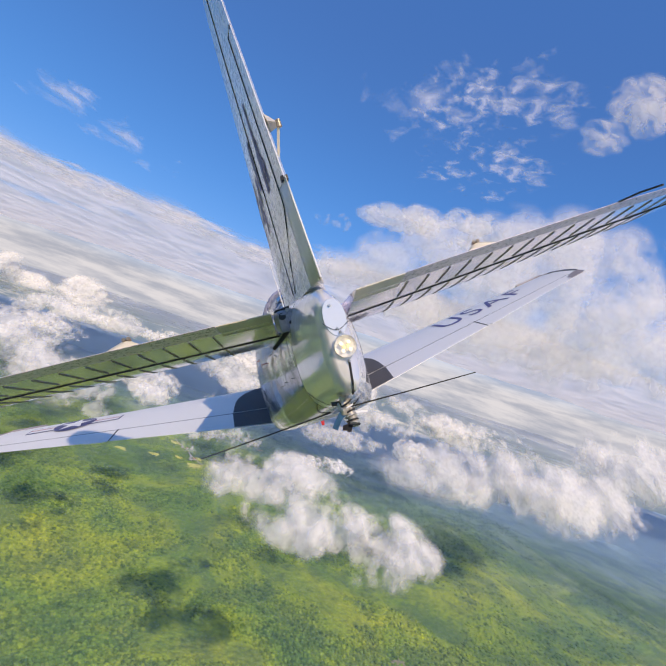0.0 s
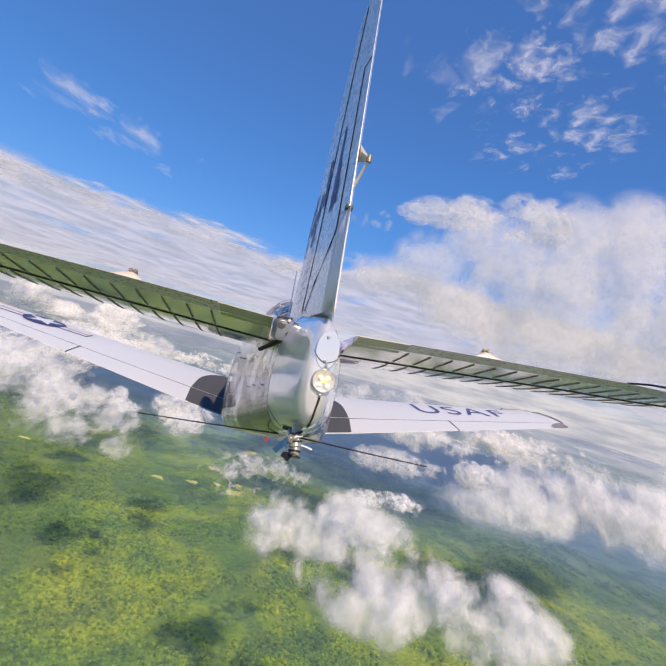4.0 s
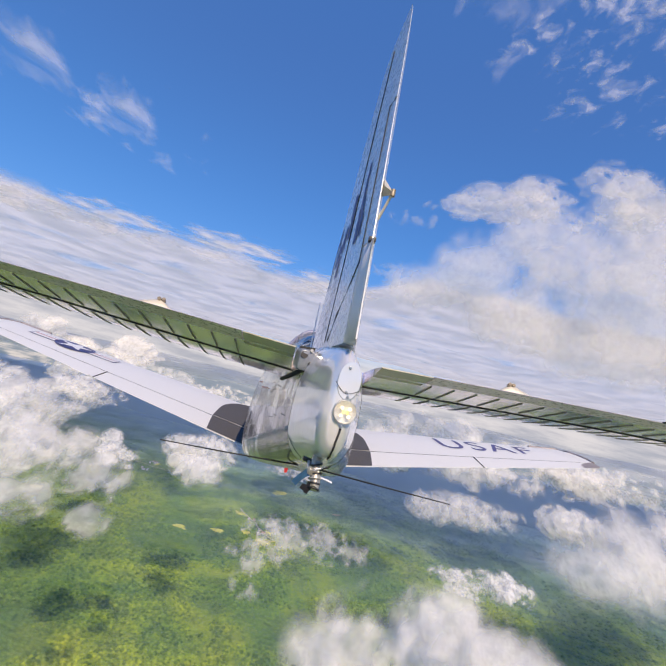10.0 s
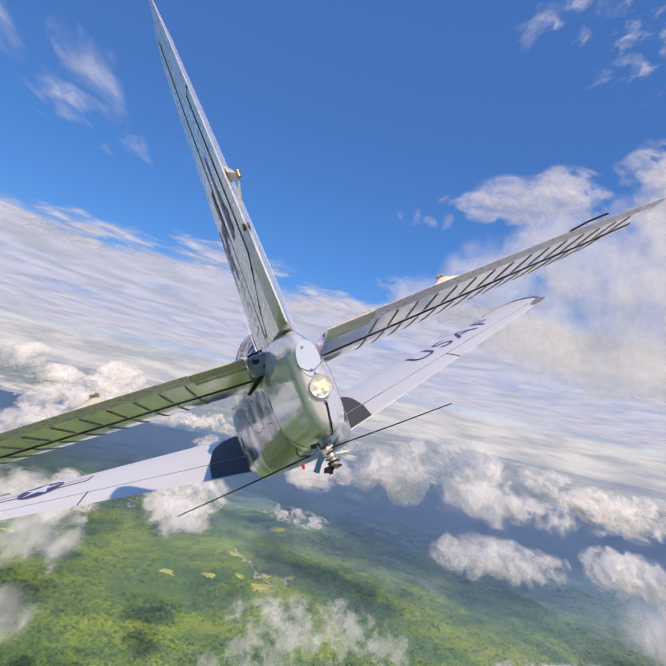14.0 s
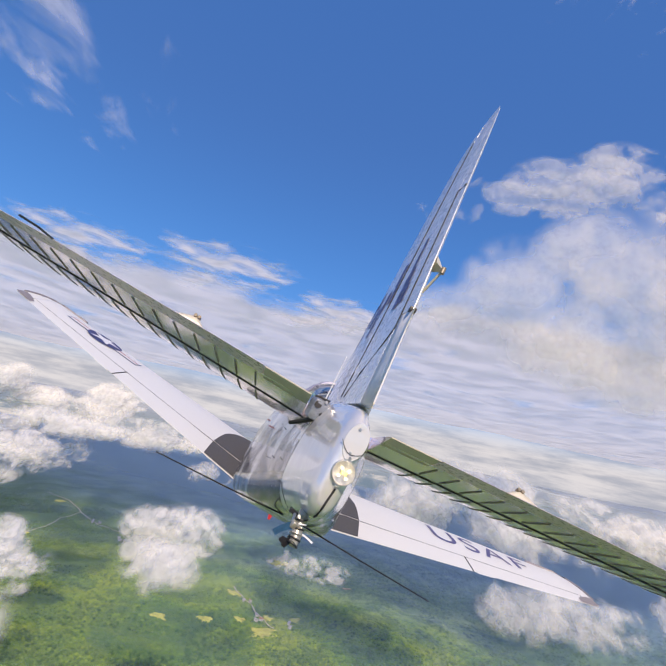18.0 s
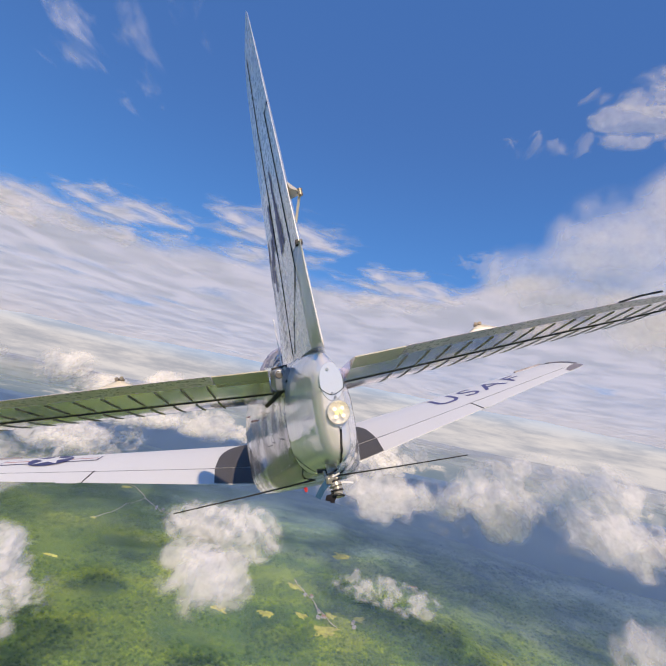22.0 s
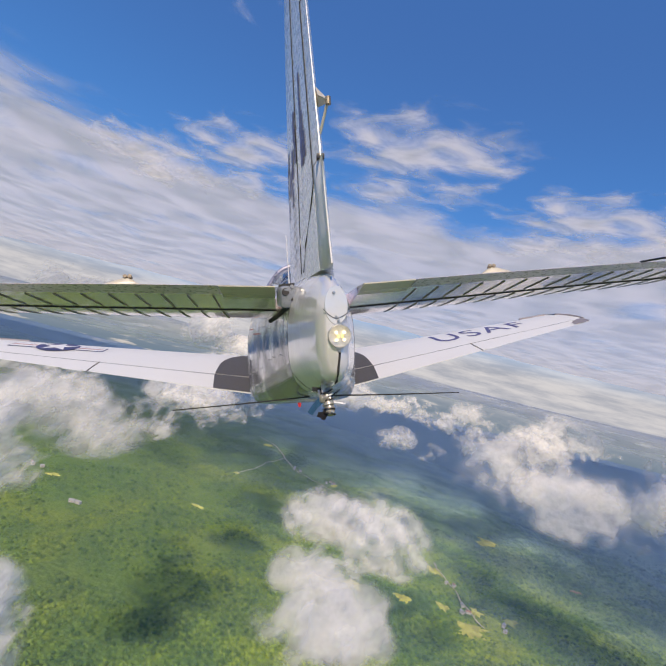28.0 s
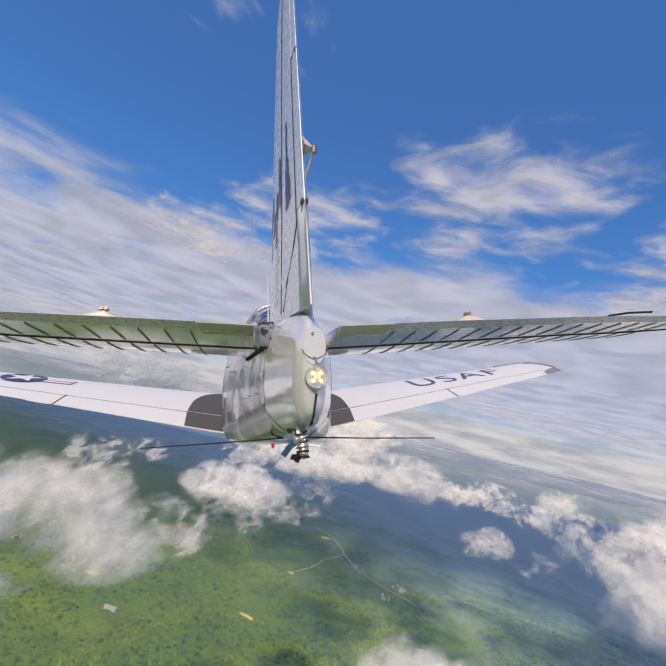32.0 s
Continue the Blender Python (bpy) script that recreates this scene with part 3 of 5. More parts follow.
    normal /= np.linalg.norm(normal, axis=1, keepdims=True)
    i = (np.arange(nu - 1)[:, None] * nv + np.arange(nv - 1)[None]).ravel()
    f = np.stack([i, i + nv, i + nv + 1, i + 1], 1)
    f = (np.arange(layers)[:, None, None] * (nu * nv) + f[None]).reshape(-1, 4)
    f = f[dense[f].max(1) > 0.02]
    used = np.zeros(len(p), bool)
    used[f.ravel()] = True
    index = np.cumsum(used) - 1
    me = array_mesh("vapour", p[used], index[f], M_VAPOUR_HIGH if group == HIGH else M_VAPOUR, True)
    me.attributes.new("vapour", "FLOAT", "POINT").data.foreach_set("value", dense[used].astype(np.float32))
    me.normals_split_custom_set_from_vertices(normal[used])
    ob = new("cloud_scrap" if soft else "cumulus_cloud")
    ob.location = origin
    tagged(ob, label, "cloud", group)
    layer = new("vapour", me)
    layer.parent = ob
    tagged(layer, "thin ragged layers of white vapour", kind="stuff")


NEAR, SCRAP = "cumulus clouds below the aircraft", "scraps of low cloud"
FAR, HIGH = "cumulus banks along the horizon", "cumulus clouds above the flight"
build_cloud([(5.2, 19.9, -6.5, 5.2, 4.4, 2.6), (6.2, 17.2, -6.6, 4.4, 3.4, 1.8), (8.2, 16.4, -6.6, 5.4, 4.2, 2.2), (10, 15.8, -6.6, 3.0, 2.6, 1.3)], False, False, "sunlit white cumulus cloud with ragged soft edges", NEAR, 11, 18)
build_cloud([(16.1, 29, -6.4, 5.1, 4.3, 2.5), (23.4, 32.4, -6.4, 9.1, 7.7, 4.4), (32.6, 35.6, -6.4, 11.2, 9.5, 6.4), (40.9, 37.1, -6.4, 10.4, 8.8, 6.4), (48, 38.9, -2.2, 12.2, 10.4, 7.1)], False, False, "broad bank of sunlit white cumulus", NEAR, 14, 18)
build_cloud([(-13.9, 38.1, -6.3, 5.6, 4.8, 3.6), (-8.4, 31.2, -6.3, 5.5, 4.7, 2.6), (-6.5, 25.4, -6.3, 2.9, 2.5, 1.1), (-5.1, 28.8, -6.3, 2.5, 2.1, 2), (-3.5, 24.9, -6.3, 1.3, 1.1, 0.9)], False, False, "white cumulus cloud with a torn lower edge", NEAR, 17, 18)
build_cloud([(-3.4, 44.6, -7.6, 3.6, 3.4, 1.8), (-2.1, 44.1, -7.6, 3.2, 2.8, 2.2), (-2, 38.2, -7.6, 2.8, 2.6, 1.8), (-3.0, 40.4, -7.6, 2.2, 2.4, 0.9)], False, False, "tall white cumulus cloud in two heaps", NEAR, 20, 18)
build_cloud([(2.9, 25.4, -5.9, 2.7, 2, 0.6), (1.6, 23.7, -5.9, 1.7, 1.2, 0.4), (1.2, 22.2, -5.9, 0.6, 0.5, 1), (4.3, 25.2, -5.9, 0.9, 0.8, 0.3)], True, False, "thin torn strip of white cloud", SCRAP, 23, 11)
build_cloud([(2.6, 36.6, -6.1, 1.2, 1, 0.5), (3.4, 36.4, -6.1, 1.5, 1.2, 0.5), (4, 35.8, -6.1, 0.9, 0.7, 0.5)], True, False, "low drifting scrap of white cloud", SCRAP, 26, 11)
build_cloud([(12.1, 36.6, -6.5, 2.6, 2.2, 1.4), (14.3, 36.8, -6.5, 3.3, 2.8, 1.4), (17.4, 38.5, -6.5, 1.8, 1.5, 0.9)], True, False, "torn scrap of white cloud", SCRAP, 29, 11)
build_cloud([(21, 37.8, -6.3, 3.1, 2.7, 2), (21.2, 36.3, -6.3, 2.5, 2.1, 2.2)], False, False, "ragged scrap of white cumulus cloud", SCRAP, 32, 11)
build_cloud([(8.1, 24.6, -6, 2, 1.7, 0.5), (9.4, 24.7, -6, 1.9, 1.6, 0.7)], False, False, "small white cumulus heap", NEAR, 35, 18)
build_cloud([(9.2, 68.4, -8.1, 7.3, 6.2, 2.3), (15.1, 56.9, -5.1, 8.7, 7.4, 4.1), (18.5, 54.4, -4.6, 9, 7.7, 5.4), (21.3, 51.1, -5.4, 6.3, 5.3, 4), (27, 53.3, -4, 6.4, 5.4, 3.1)], False, False, "long bank of white cumulus with a flat base", NEAR, 38, 18)
build_cloud([(37.4, 58.4, -5, 7.8, 6.6, 3.4), (41.8, 57.8, -4.9, 7.3, 6.2, 3.5)], False, False, "white cumulus bank with a flat grey base", NEAR, 41, 18)
build_cloud([(-15.8, 42.8, -6.4, 4.6, 4.4, 2.0), (-13.4, 43.0, -6.6, 2.6, 2.6, 1.8), (-18.5, 47, -6.4, 3.2, 2.8, 1.3)], True, False, "soft white cumulus cloud over woods", NEAR, 44, 18)
build_cloud([(-5.7, 32.7, -6, 1.3, 1.1, 1.4), (-4.6, 31.9, -6, 1.2, 1, 0.7), (-4.5, 31.3, -6, 0.9, 0.8, 0.8)], False, False, "soft white cumulus cloud low over the woods", NEAR, 47, 18)
build_cloud([(-14.1, 46.6, -6.6, 2.2, 1.9, 0.9), (-12.9, 48.2, -6.6, 2.3, 2, 0.9), (-13, 52.6, -6.6, 3, 2.6, 1.5), (-14.5, 61.5, -6.6, 2.7, 2.3, 1.2)], True, False, "torn scrap of white cloud over the woods", SCRAP, 50, 11)
build_cloud([(-3.7, 60.4, -6.6, 1.9, 1.6, 1.4), (-1.1, 58.7, -6.6, 1.4, 1.2, 0.9)], True, False, "small white scrap of cloud", SCRAP, 53, 11)
build_cloud([(3.2, 79.5, -8.2, 5.4, 4.6, 3.5), (7.8, 80.8, -8, 8.1, 6.9, 6), (9.8, 79.4, -10.7, 6, 5.1, 3.1), (2.5, 91.7, -6, 5.1, 4.3, 3.7)], False, False, "bright white cumulus heap far off", NEAR, 56, 18)
build_cloud([(-30.6, 78.9, -3.1, 6.8, 5.8, 4.6), (-25, 78.6, -4.3, 9.5, 8, 3.8), (-19, 78, -4.9, 9.5, 8, 3.3), (-13, 75.4, -5.5, 8.1, 6.9, 3.2)], False, False, "row of white cumulus towers", FAR, 59, 12)
build_cloud([(-15.1, 52.5, -6.3, 5, 4.2, 2.1), (-12.2, 44.8, -6.3, 2, 1.7, 1.5)], False, False, "ragged white cumulus cloud", NEAR, 62, 18)
build_cloud([(-50.9, 78.6, -1.5, 7.9, 6.7, 5.1), (-46.3, 79.3, -1.6, 7.9, 6.7, 4.3), (-55.9, 77.9, -2, 7.9, 6.7, 5.6), (-41.3, 78.1, -2.2, 4.4, 3.7, 2.7)], False, False, "tall white cumulus tower at the horizon", FAR, 68, 12)
build_cloud([(-19.2, 47, -5.6, 2.7, 2.3, 1.5), (-20.6, 51.6, -5.6, 3.2, 2.7, 1), (-19.9, 59.6, -5.6, 3.1, 2.6, 1.4), (-13.6, 48.5, -5.6, 2.8, 2.3, 0.7)], False, False, "far white cumulus heap over haze", FAR, 71, 12)
build_cloud([(-28.2, 84.3, -4.8, 7, 5.9, 3.8), (-22.2, 83.1, -4.7, 6.8, 5.7, 3.1), (-20.4, 87.3, -2.9, 7.2, 6.1, 4.1)], False, False, "far white cumulus heap below the tailplane", FAR, 74, 12)
build_cloud([(-8.2, 76, -6, 5.4, 4.6, 1.6), (-4.5, 80.7, -6, 5.8, 4.9, 2.3), (-0.6, 74.2, -6, 4.1, 3.5, 1.7)], False, False, "far row of white cumulus", FAR, 77, 12)
build_cloud([(-16.3, 62.3, -5, 8.3, 7.1, 2.1)], False, False, "distant white cumulus heap over haze", FAR, 80, 12)
build_cloud([(3.2, 49.4, -5.5, 6.3, 5.4, 3), (12, 82.4, -5.5, 9.3, 7.9, 4.1)], False, False, "distant white scraps of cumulus", FAR, 83, 12)
build_cloud([(25.6, 84, -5.5, 10.2, 8.7, 3), (38.7, 98.7, -5.5, 8.8, 7.5, 2.8), (-9.7, 70, -5.5, 7.8, 6.6, 2), (-14.7, 66.5, -5.5, 6.2, 5.3, 1.6)], False, False, "distant small white cumulus heaps", FAR, 86, 12)
build_cloud([(25, 51, -5.8, 7.6, 6.4, 1.9), (36.2, 57.7, -5.8, 10.9, 9.3, 2.8), (54.4, 68.9, -5.8, 13.7, 11.6, 4.2)], False, False, "distant white cumulus heaps near the horizon", FAR, 89, 12)
build_cloud([(13.1, 38.7, 13.6, 5.2, 4.1, 1.7), (14.6, 36.9, 13.6, 4.7, 4, 2.1), (11.2, 40.4, 13.6, 2.9, 2.5, 1.4)], False, True, "towering white cumulus high above", HIGH, 92, 7)
build_cloud([(16.3, 32.4, 13.2, 4, 3.4, 1.7), (18.8, 33.5, 13.2, 3.7, 3.2, 3.1), (18.4, 36.4, 13.2, 3.6, 2.7, 1)], False, True, "towering white cumulus high above", HIGH, 95, 7)
build_cloud([(10.2, 54.5, 11.5, 3.3, 2.8, 1.6), (7.7, 39.9, 11.5, 2.5, 2.1, 0.8), (7.6, 35.9, 11.5, 1.9, 1.6, 0.7)], True, False, "small torn tuft of high cloud", HIGH, 104, 7)
build_cloud([(9.4, 59.2, -6.6, 5.0, 4.4, 3.0), (12.2, 60.0, -7.0, 6.0, 5.0, 4.2), (15.2, 59.2, -6.6, 6.0, 5.0, 4.2)], False, False, "white cumulus heap with a flat base", NEAR, 127, 18)
build_cloud([(14.6, 53, 10.4, 8, 6, 5), (18.8, 51, 11.8, 10, 7, 8), (24.9, 50, 14.0, 12, 8, 10), (32.4, 48.5, 16.6, 13, 8, 13), (40, 48, 17.5, 13, 8, 15), (22, 50.5, 10, 12, 8, 8), (28, 50.6, 9, 15, 8, 8), (36, 49.5, 10, 16, 8, 10), (47, 46, 17, 13, 8, 16), (45, 50, 11, 15, 8, 14), (54, 47, 15, 14, 8, 16)], False, True, "great sunlit cumulus mass beside the flight", HIGH, 140, 13)
build_cloud([(21.8, 24.0, 21.8, 3.8, 3.0, 3.2), (20.2, 24.8, 19.4, 2.8, 2.4, 1.6)], False, True, "torn white cumulus high above", HIGH, 131, 7)


# ---- land below ----
def land(x, y):
    return GROUND_Z + float(hills(np.array([x]), np.array([y]))[0])


# clearings: place, length, width in seconds of flight, turn
FIELDS = [(5.4, 73.1, 3.0, 2.6, 0.5), (2.9, 75.2, 1.8, 1.5, -0.4), (8.2, 95.3, 2.6, 2.4, 0.3), (-5.5, 72.9, 1.2, 2.0, 0.9), (-0.8, 74.0, 1.8, 1.4, 0.1),
          (1.8, 82.2, 1.6, 1.8, 0.8), (6.0, 76.4, 1.8, 1.6, -0.2), (9.2, 76.5, 1.5, 1.6, 0.4),
          (-14.9, 98.4, 1.6, 1.3, 0.2), (-26.9, 88.4, 1.2, 0.9, 0.7), (-31.8, 111.0, 1.5, 1.8, 0.4), (-24.6, 75.0, 1.3, 0.7, 0.1), (-39.0, 68.6, 1.5, 1.0, 0.5)]


def build_crowns(count=130000):
    """Tree crowns over the woods, denser where the flight passes nearest."""
    rng = np.random.default_rng(4)
    x = np.where(rng.random(count) < 0.6, rng.normal(0, 1, count) * 15, rng.uniform(-48, 72, count)) * U
    y = (24 + rng.normal(0, 3, count) + 86 * rng.random(count) ** 1.25) * U
    y = np.where(rng.random(count) < 0.16, rng.uniform(-12, 30, count) * U, y)
    open_wood = fractal(np.stack([x / 160, y / 160, np.zeros(count)], 1), 77, 3) > 0.36
    for fx, fy, w, d, _ in FIELDS:
        open_wood &= np.hypot(x - fx * U, y - fy * U) > 0.42 * max(w, d) * U
    x, y = x[open_wood], y[open_wood]
    z = GROUND_Z + hills(x, y)
    m = len(x)
    r = rng.uniform(2.2, 5.0, m)
    tall = r * rng.uniform(0.9, 1.5, m)
    rings = [(1.0, 0.05), (0.85, 0.62), (0.0, 1.0)]
    pts = []
    for share, up in rings[:2]:
        for k in range(6):
            t = 2 * math.pi * k / 6 + up
            wob = rng.uniform(0.75, 1.25, m)
            pts.append(np.stack([x + r * share * wob * math.cos(t), y + r * share * wob * math.sin(t), z - 1 + tall * up * rng.uniform(0.8, 1.2, m)], 1))
    pts.append(np.stack([x, y, z - 1 + tall], 1))
    v = np.stack(pts, 1).reshape(-1, 3)
    tri = []
    for k in range(6):
        j = (k + 1) % 6
        tri += [(k, j, 6 + j), (k, 6 + j, 6 + k), (6 + k, 6 + j, 12)]
    f = (np.arange(m)[:, None, None] * 13 + np.array(tri)[None]).reshape(-1, 3)
    ob = new("woods", array_mesh("woods", v, f, M_CROWN, False))
    tagged(ob, "dense green tree crowns covering the hills", "forest", kind="stuff")


build_crowns()


def field(x, y, w, d, turn, mat, name, label, category):
    """An irregular patch laid on the land, with an uneven rim. Sizes in seconds of flight."""
    rng = random.Random(int(x * 10 + y * 7))
    bm = bmesh.new()
    rows = []
    wob = [rng.uniform(0.35, 1.4) for _ in range(16)]
    for share in (0.0, 0.35, 0.7, 1.0):
        row = []
        for k in range(16):
            t = 2 * math.pi * k / 16
            a, b = w / 2 * math.cos(t) * share * wob[k], d / 2 * math.sin(t) * share * wob[k]
            px = (x + a * math.cos(turn) - b * math.sin(turn)) * U
            py = (y + a * math.sin(turn) + b * math.cos(turn)) * U
            row.append(bm.verts.new((px, py, land(px, py) + (3.5 if share < 1 else 0.8))))
        rows.append(row)
    for a, b in zip(rows, rows[1:]):
        for k in range(16):
            bm.faces.new((a[k], a[(k + 1) % 16], b[(k + 1) % 16], b[k]))
    bmesh.ops.remove_doubles(bm, verts=bm.verts, dist=0.01)
    bmesh.ops.recalc_face_normals(bm, faces=bm.faces)
    ob = new(name, mesh_of(name, bm, mat))
    tagged(ob, label, category, kind="structure")


for row in FIELDS:
    field(*row, M_FIELD, "field", "dry yellow-green clearing in the woods", "field")
field(17.6, 88.0, 1.6, 0.6, 0.4, M_EARTH, "bare_earth", "reddish bare earth clearing on a wooded slope", "ground")
field(23.3, 33.4, 1.3, 0.8, 0.2, M_POND, "pond", "small murky pond among green fields", "pond")


def track(points, wide=3.2):
    """A dirt road that winds over the land; points in seconds of flight."""
    rng = random.Random(int(points[0][1]))
    fine = []
    for a, b in zip(points, points[1:]):
        n = max(3, int(math.hypot(b[0] - a[0], b[1] - a[1]) * 2))
        for k in range(n):
            t = k / n
            fine.append(((lerp(a[0], b[0], t) + 0.12 * math.sin(5 * t + a[1])) * U, (lerp(a[1], b[1], t) + 0.1 * math.sin(9 * t + a[0])) * U))
    bm = bmesh.new()
    rows = []
    for i, (px, py) in enumerate(fine):
        qx, qy = fine[min(i + 1, len(fine) - 1)]
        ox, oy = fine[max(i - 1, 0)]
        d = Vector((qx - ox, qy - oy, 0)).normalized()
        s = Vector((-d.y, d.x, 0)) * rng.uniform(0.6, 1.4) * wide
        rows.append([bm.verts.new((px + k * s.x, py + k * s.y, land(px, py) + 7.0 - abs(k))) for k in (-1, 0, 1)])
    for a, b in zip(rows, rows[1:]):
        for k in range(2):
            bm.faces.new((a[k], a[k + 1], b[k + 1], b[k]))
    bmesh.ops.recalc_face_normals(bm, faces=bm.faces)
    ob = new("road", mesh_of("road", bm, M_TRACK))
    tagged(ob, "pale winding dirt road through the woods", "road", kind="structure")


track([(-35.7, 114.8), (-30.5, 111.7), (-25.9, 105.2), (-21.2, 99.3), (-17.3, 97.1), (-11.6, 94.3)], 2.6)
track([(-25.9, 105.2), (-26.9, 99.5), (-26.0, 92.1), (-26.9, 87.6)], 1.6)
track([(1.5, 83.6), (3.1, 80.8), (4.8, 76.8), (7.1, 73.4)], 2.2)


def house(x, y, w, d, turn, roof_mat):
    px, py = x * U, y * U
    thing = new("house")
    thing.matrix_world = pose(px, py, land(px, py) + 5.0, 0, 0, turn)
    tagged(thing, "small pale village house with a pitched roof", "house", "houses along the roads")
    part("wall", moved(bevelled_box((w, d, 6.0), 0.1, 1), Matrix.Translation((0, 0, 0))), M_HOUSE, thing, "", False)
    e = 0.6
    ring = [(-d / 2 - e, 2.9), (0, 5.6), (d / 2 + e, 2.9), (d / 2 + e, 3.1), (0, 5.85), (-d / 2 - e, 3.1)]
    part("roof", loft([[Vector((s * (w / 2 + e), b, z)) for b, z in ring] for s in (-1, 1)]), roof_mat, thing, "", False)
    part("door", moved(bevelled_box((1.0, 0.1, 2.1), 0.02, 1), Matrix.Translation((w * 0.1, -d / 2 - 0.03, 0.2))), M_RUST, thing, "", False)
    for k in (-1, 1):
        part("window", moved(bevelled_box((1.2, 0.1, 1.1), 0.02, 1), Matrix.Translation((k * w * 0.32, -d / 2 - 0.03, 0.8))), M_DARK, thing, "", False)


rng_house = random.Random(8)
for hx, hy, count in ((-15.8, 93.3, 3), (-15.3, 98.9, 4), (-50, 68, 3), (-42.1, 69.3, 3), (-32.3, 65.7, 2), (-22.0, 101.0, 3), (5.6, 75.9, 3), (3.4, 80.2, 2), (8.6, 75.0, 2)):
    for k in range(count):
        house(hx + rng_house.uniform(-0.9, 0.9), hy + rng_house.uniform(-0.7, 0.7), rng_house.uniform(8, 14), rng_house.uniform(6, 8), rng_house.uniform(0, 180), rng_house.choice((M_ROOF, M_ROOF, M_RUST)))


# ---- aircraft ----
MOUNT = Vector((-0.194, -1.650, 0.021))  # the camera's place, from the tail lamp
aircraft = new("aircraft")
tagged(aircraft, "white and silver propeller trainer aircraft in banked flight", "aircraft")


def air_part(name, bm, mat, label="", smooth=True, at=(0, 0, 0)):
    """A part of the aircraft; its points are measured from the tail lamp, or from at."""
    ob = part(name, bm, mat, aircraft, label, smooth)
    ob.location = Vector(at) - MOUNT
    return ob


# y, half width, bottom, top
BODY = [(-0.031, 0.024, -0.12, 0.146), (-0.0285, 0.031, -0.131, 0.163), (-0.023, 0.038, -0.14, 0.176), (0.0, 0.056, -0.165, 0.205), (0.06, 0.072, -0.185, 0.232), (0.2, 0.104, -0.215, 0.258), (0.46, 0.158, -0.268, 0.29),
        (1.0, 0.246, -0.375, 0.325), (1.6, 0.345, -0.485, 0.345), (2.6, 0.49, -0.645, 0.37), (3.4, 0.56, -0.755, 0.40), (5.4, 0.58, -0.87, 0.45),
        (6.6, 0.54, -0.86, 0.42), (7.3, 0.36, -0.72, 0.20), (7.6, 0.12, -0.50, -0.05)]
# height from the bottom (-1) to the top (1) and share of the half width, for the cone and for the body
CONE_SHAPE = [(-1.0, 0.0), (-0.985, 0.30), (-0.93, 0.52), (-0.8, 0.76), (-0.55, 0.95), (-0.2, 1.0), (0.2, 0.97), (0.55, 0.82), (0.8, 0.60), (0.94, 0.36), (0.99, 0.16), (1.0, 0.0)]
BODY_SHAPE = [(-1.0, 0.0), (-0.998, 0.55), (-0.975, 0.78), (-0.9, 0.90), (-0.7, 0.985), (-0.3, 1.0), (0.2, 0.98), (0.6, 0.90), (0.82, 0.74), (0.94, 0.5), (0.99, 0.24), (1.0, 0.0)]


def side_share(y, s):
    """Half width at the height s between bottom and top, as a share of the greatest."""
    k = min(1.0, max(0.0, (y - 0.2) / 1.2))
    return lerp(table(CONE_SHAPE, s)[0], table(BODY_SHAPE, s)[0], k)


def body_ring(y):
    w, lo, hi = table(BODY, y)
    mid, half = (lo + hi) / 2, (hi - lo) / 2
    right = []
    for k in range(25):
        s = -math.cos(math.pi * k / 24)
        right.append((w * side_share(y, s), mid + half * s))
    return [Vector((x, y, z)) for x, z in right] + [Vector((-x, y, z)) for x, z in reversed(right[1:-1])]


def body_side(y, z, side=-1, lift=0.003):
    """A point on the fuselage's side at that height."""
    w, lo, hi = table(BODY, y)
    s = max(-1.0, min(1.0, (z - (lo + hi) / 2) / ((hi - lo) / 2)))
    return Vector((side * (w * side_share(y, s) + lift), y, z))


